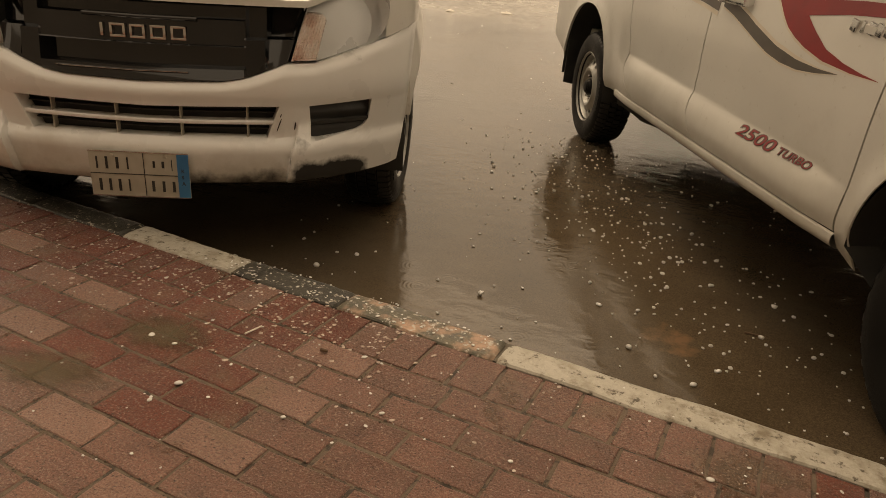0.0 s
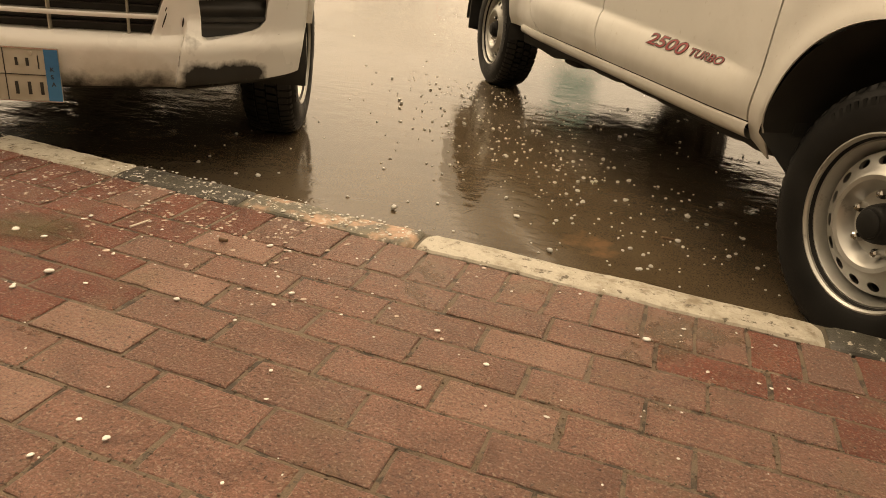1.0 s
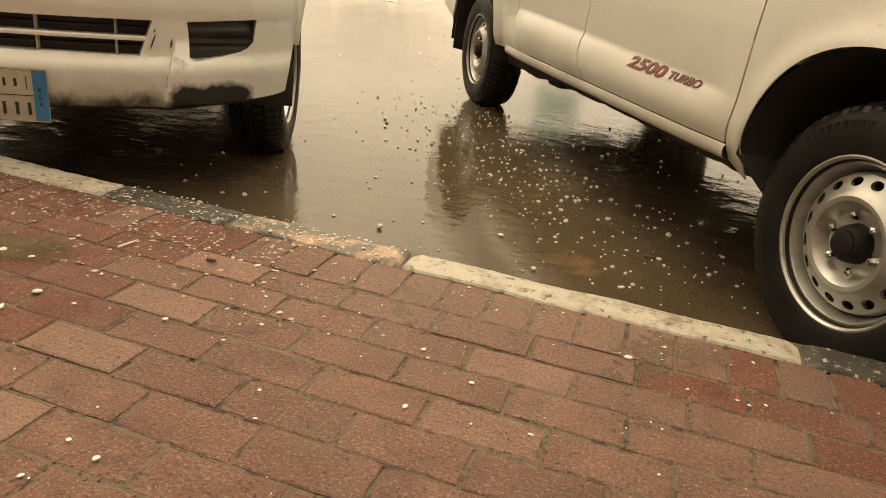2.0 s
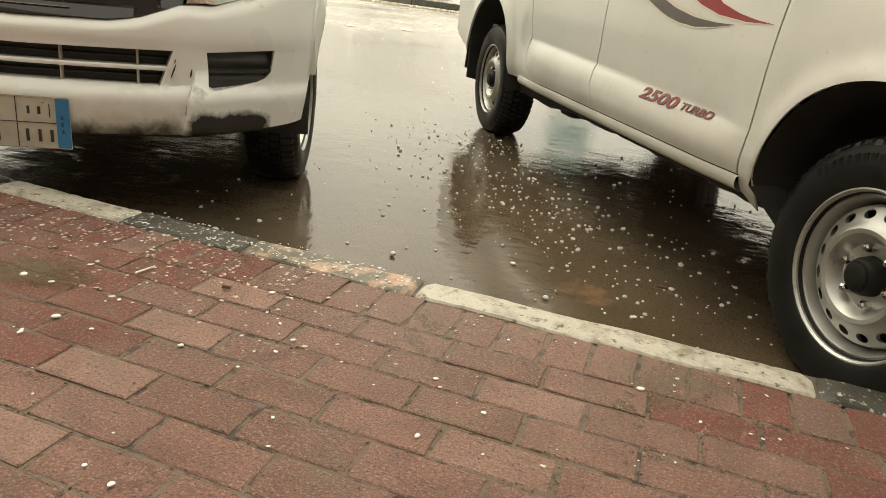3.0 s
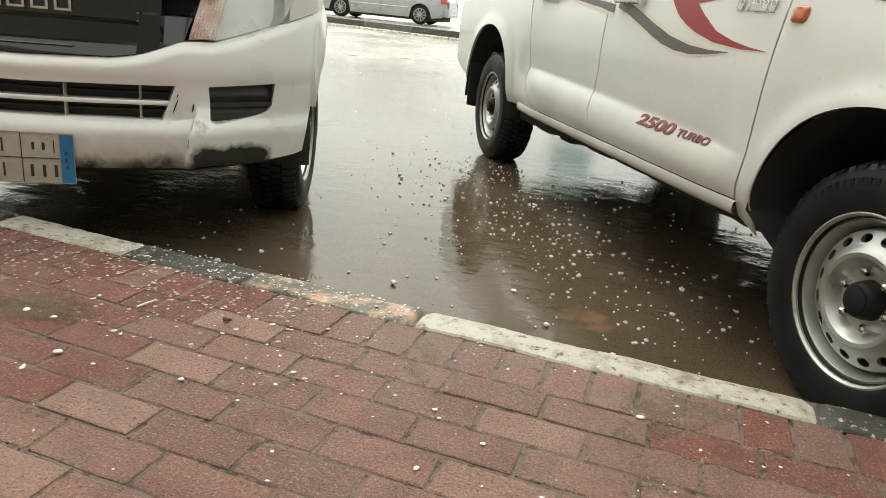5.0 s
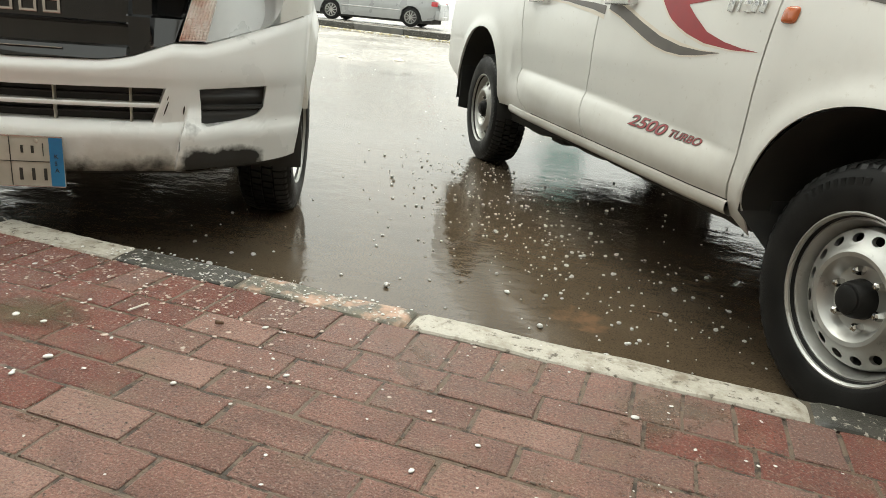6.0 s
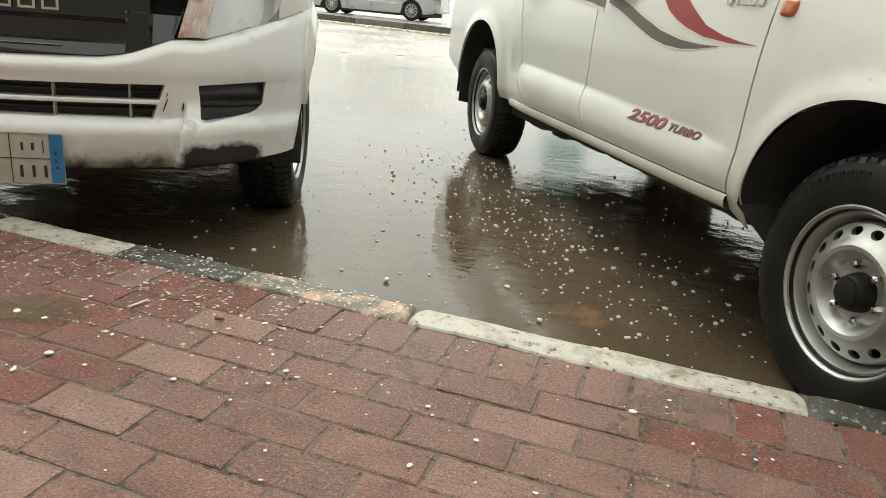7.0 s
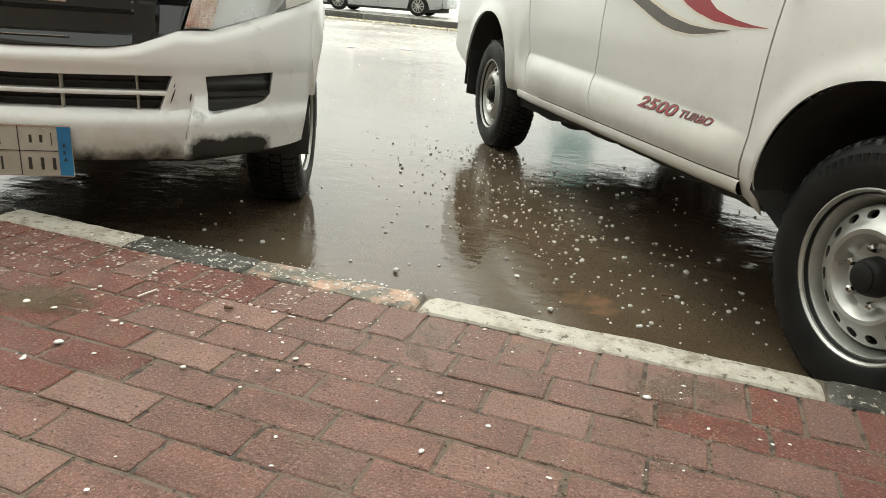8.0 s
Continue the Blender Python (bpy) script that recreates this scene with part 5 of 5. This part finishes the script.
stick("straw", (-0.627, -0.245, 0.006), (-0.618, -0.192, 0.006), 0.0026, PAPER, "thin pale straw lying on the brick pavement", "litter")
stick("twig", (-0.426, -0.201, 0.007), (-0.408, -0.197, 0.007), 0.0045, TWIG, "short brown twig on the brick pavement", "twig")
stick("twig", (0.495, 0.885, ROAD_Z + 0.004), (0.560, 0.895, ROAD_Z + 0.004), 0.0035, TWIG, "short brown twig lying in the wet road", "twig")
rnd = random.Random(8)
for x, y, r in ((-4.56, 8.68, 0.055), (-3.85, 9.19, 0.060)):
    bm = bmesh.new()
    rim = [bm.verts.new((x + r * (1 + 0.35 * rnd.uniform(-1, 1)) * math.cos(a) * 1.5, y + r * (1 + 0.35 * rnd.uniform(-1, 1)) * math.sin(a), road_height(x, y) + 0.006 + 0.003 * rnd.random())) for a in np.linspace(0, 2 * math.pi, 13)[:-1]]
    bm.faces.new(rim)
    hump = bmesh.ops.poke(bm, faces=bm.faces)["verts"]
    for v in hump:
        v.co.z += 0.035
    extra = bmesh.ops.extrude_face_region(bm, geom=bm.faces[:])["geom"]
    for v in extra:
        if isinstance(v, bmesh.types.BMVert):
            v.co.z -= 0.005
    tagged(link_mesh("paper_scrap", bm, PAPER), "crumpled pale paper scrap lying on the wet road", "litter", "scraps on the road")

def puddle(x, y, rx, ry, seed):
    """A shallow film of muddy water that thins out towards its ragged edge."""
    m = surface("muddy_water", (0.105, 0.080, 0.052), (0.150, 0.115, 0.078), 9.0, (0.05, 0.14), ior=1.34)
    n, l = m.node_tree.nodes, m.node_tree.links
    at = n.new("ShaderNodeTexCoord")
    away = n.new("ShaderNodeVectorMath")
    away.operation = "LENGTH"
    l.new(at.outputs["Object"], away.inputs[0])
    ragged = n.new("ShaderNodeTexNoise")
    ragged.inputs["Scale"].default_value, ragged.inputs["Detail"].default_value = 3.5, 6.0
    l.new(at.outputs["Object"], ragged.inputs["Vector"])
    total = n.new("ShaderNodeMath")
    total.operation = "MULTIPLY_ADD"
    total.inputs[1].default_value = 1.3
    l.new(ragged.outputs[0], total.inputs[0])
    l.new(away.outputs["Value"], total.inputs[2])
    thin = n.new("ShaderNodeMapRange")
    thin.inputs[1].default_value, thin.inputs[2].default_value, thin.inputs[3].default_value, thin.inputs[4].default_value = 0.9, 1.45, 0.72, 0.0
    l.new(total.outputs[0], thin.inputs[0])
    l.new(thin.outputs[0], n["Principled BSDF"].inputs["Alpha"])
    bm = bmesh.new()
    rows = [[(r * math.cos(a), r * math.sin(a), 0.06 * noise.noise(Vector((r * math.cos(a) + seed, r * math.sin(a), 0)))) for a in np.linspace(0, 2 * math.pi, 41)] for r in np.linspace(0.0, 1.25, 9)]
    ob = link_mesh("puddle", sheet(rows, None, bm), m)
    ob.matrix_world = pose(x, y, 0.0032, 0, 0, 8) @ Matrix.Diagonal((rx, ry, 0.01, 1))
    return tagged(ob, "shallow film of muddy water on the red bricks", "puddle")


puddle(-0.80, -0.345, 0.19, 0.105, 1.0)
puddle(-0.89, -0.600, 0.24, 0.085, 5.0)

# ---- median beyond the road ----
MEDIAN_GREY = surface("wet_grey_concrete", (0.09, 0.088, 0.082), (0.15, 0.145, 0.135), 4.0, (0.4, 0.6), fine=0.2, bump=0.3, bump_scale=80)
MED = Matrix.Translation((-7.0, 15.6, 0)) @ Matrix.Rotation(radians(170), 4, "Z")
median = thing("median", MED, "low dark kerb and wet strip between the carriageways", "median", kind="structure")
zm = road_height(0, 15.5)
for k in range(-16, 17):
    bm = boxed((k * 1.5, 0, zm + 0.03), (1.485, 0.16, 0.26), None, 0.02)
    part("median_stone", bm, KERB_BLACK if k % 2 else MEDIAN_GREY, median)
spots = []
for k in range(1300):
    x = rng.uniform(-9.5, -2.5)
    off = abs(rng.normal(0, 0.35))
    spots.append((x + 0.17 * off, 15.6 - (x + 7.0) * math.tan(radians(10)) - 0.12 - off, zm, rng.uniform(0.008, 0.022), 0.6))
scatter("hail_at_median", spots[::2], HAIL, "white hailstones washed against the median kerb", "hail")
scatter("grit_at_median", spots[1::2], GRIT, "yellowish grit and hail washed against the median kerb", "grit")

# ---- teal board on posts across the road, mirrored in the water under the striped pickup ----
BOARD_TEAL = surface("weathered_teal_paint", (0.17, 0.40, 0.36), (0.24, 0.47, 0.43), 3.0, (0.4, 0.6), fine=0.1)
board = thing("signboard", pose(-3.08, 23.0, road_height(0, 23)), "plain weathered teal board on two grey posts across the road", "signboard")
part("panel", boxed((0, 0, 2.85), (1.45, 0.06, 2.1), None, 0.015), BOARD_TEAL, board)
for bx in (-0.60, 0.60):
    part("post", lathe([(0.0, 0.0), (0.05, 0.0), (0.05, 3.8), (0.04, 3.85), (0.0, 3.86)], 16), CONCRETE, board).matrix_local = pose(bx, 0.085, 0, 90, 0, 0)

# ---- unseen walls added beside and behind the camera to block light ----
light_block_east = tagged(link_mesh("light_block_east", boxed((2.2, -1.38, 2.35), (0.25, 2.48, 5.2)), CONCRETE, None), "plain unseen wall added on the right to block light", "wall", kind="structure")
light_block_south = tagged(link_mesh("light_block_south", boxed((1.5, -2.75, 1.30), (18, 0.25, 3.1)), CONCRETE, None), "plain unseen wall added behind the camera to block sky light", "wall", kind="structure")

# ---- brick pavement ----
Q, LONG, UPRIGHT = 0.0971, 0.1994, 0.0985
SOLDIER = 0.1545
PHASE = {1: 0.1135, 2: 0.0085, 3: 0.1110, 4: -0.0080, 5: 0.0985, 6: -0.0120, 7: 0.0900, 8: -0.0200, 9: 0.0800, 10: -0.0300}
pavement = link_mesh("pavement", boxed((0, -1.41, -0.1530), (16, 2.80, 0.30)), JOINT, None, smooth=0)
tagged(pavement, "wet red-brown brick pavement with sandy joints and scattered pink bricks", "pavement", kind="structure")


def brick_mesh(length, width, seed):
    """A worn paver with rounded upper edges: top at z = 0."""
    r = random.Random(seed)
    hx, hy = length / 2 - 0.0034, width / 2 - 0.0034
    nx, ny = (4, 2) if length > width else (2, 3)
    ring = [(-1 + 2 * k / nx, -1) for k in range(nx)] + [(1, -1 + 2 * k / ny) for k in range(ny)] + [(1 - 2 * k / nx, 1) for k in range(nx)] + [(-1, 1 - 2 * k / ny) for k in range(ny)]
    n = len(ring)
    jag = [(r.gauss(0, 0.0013), r.gauss(0, 0.0013), r.uniform(-0.0010, 0.0002)) for _ in ring]
    v = []
    for inset, z in ((0.0, -0.012), (0.0006, -0.0018), (0.0036, 0.0)):
        for (sx, sy), (jx, jy, jz) in zip(ring, jag):
            v.append((sx * (hx - inset) + jx, sy * (hy - inset) + jy, z + (jz if z > -0.01 else 0)))
    f = []
    for lv in range(2):
        for k in range(n):
            f.append((lv * n + k, lv * n + (k + 1) % n, lv * n + n + (k + 1) % n, lv * n + n + k))
    f.append(tuple(range(2 * n, 3 * n)))
    me = bpy.data.meshes.new("brick")
    me.from_pydata(v, [], f)
    me.shade_smooth()
    me.set_sharp_from_angle(angle=radians(14))
    return me


CRUMB = surface("earth_crumbs", (0.075, 0.054, 0.038), (0.15, 0.11, 0.08), 25.0, (0.5, 0.8))
crumbs = []
for k in range(3400):
    x, row = rng.uniform(-1.3, 1.15), int(rng.integers(0, 8))
    y = -0.1505 - Q * row + rng.normal(0, 0.0042)
    if rng.uniform() < 0.35:
        j = int(rng.integers(-6, 6))
        x = (PHASE[row + 1] + LONG * j) + rng.normal(0, 0.0042)
        y = -0.1505 - Q * (row + rng.uniform(0, 1))
    if rng.uniform() < 0.3 + 0.7 * (noise.noise(Vector((x * 5, y * 5, 3.0))) > 0.0):
        crumbs.append((x, y, -0.0014, float(np.clip(rng.lognormal(-6.75, 0.38), 0.0006, 0.0026)), rng.uniform(0.4, 0.8)))
scatter("joint_crumbs", crumbs, CRUMB, "sandy crumbs of earth washed along the brick joints", "grit", 0.8)


KINDS = [BRICK_BROWN, BRICK_RED, BRICK_PINK]
shared = {}
for shape, (ln, wd) in {"long": (LONG, Q), "upright": (UPRIGHT, SOLDIER)}.items():
    for mi, material in enumerate(KINDS):
        for var in range(7):
            me = brick_mesh(ln, wd, var + 10 * mi + (100 if shape == "long" else 0))
            me.materials.append(material)
            shared[shape, mi, var] = me

PINK = {(2, 1), (4, 1), (1, -3), (3, -3), (5, -3), (7, -3), (2, -6), (4, -6), (1, -9), (6, 2), (3, 5), (5, 4), (8, 0), (9, -5)}
RED = {(1, 2), (1, 3), (3, -4), (5, -4), (1, -5), (2, -4), (1, -7), (1, 4), (2, -5)}
brng = random.Random(5)
rest_v, rest_f = [], []


def lay(shape, mi, x, y, near):
    tilt = (brng.gauss(0, 0.3), brng.gauss(0, 0.18), brng.gauss(0, 0.45))
    m = pose(x, y, max(-0.0012, brng.gauss(0.0, 0.0009)), *tilt)
    me = shared[shape, mi, brng.randrange(7)]
    if near:
        ob = new("brick", me)
        ob.parent = pavement
        ob.matrix_local = m
    else:
        base = len(rest_v)
        rest_v.extend([tuple(m @ v.co) for v in me.vertices])
        rest_f.extend([tuple(base + i for i in p.vertices) for p in me.polygons])


for i in range(-82, 82):
    x = UPRIGHT * (i + 0.5) - 0.010
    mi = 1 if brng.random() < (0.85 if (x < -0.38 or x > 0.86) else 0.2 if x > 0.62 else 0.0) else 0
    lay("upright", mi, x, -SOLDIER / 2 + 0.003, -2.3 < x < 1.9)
for row in range(1, 26):
    phase = PHASE.get(row, 0.07 if row % 2 else -0.03)
    y = -0.1505 - Q * (row - 0.5)
    for k in range(-42, 42):
        x = phase + LONG * (k + 0.5)
        if (row, k) in PINK:
            mi = 2
        elif (row, k) in RED:
            mi = 1
        else:
            pick = brng.random()
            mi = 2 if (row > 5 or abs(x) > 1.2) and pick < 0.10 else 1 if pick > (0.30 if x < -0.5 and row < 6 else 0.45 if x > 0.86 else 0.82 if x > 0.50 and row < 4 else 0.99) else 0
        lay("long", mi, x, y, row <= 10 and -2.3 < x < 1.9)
me = bpy.data.meshes.new("outer_bricks")
me.from_pydata(rest_v, [], rest_f)
me.materials.append(BRICK_REST)
outer = new("outer_bricks", me)
outer.parent = pavement
tagged(outer, kind="stuff")
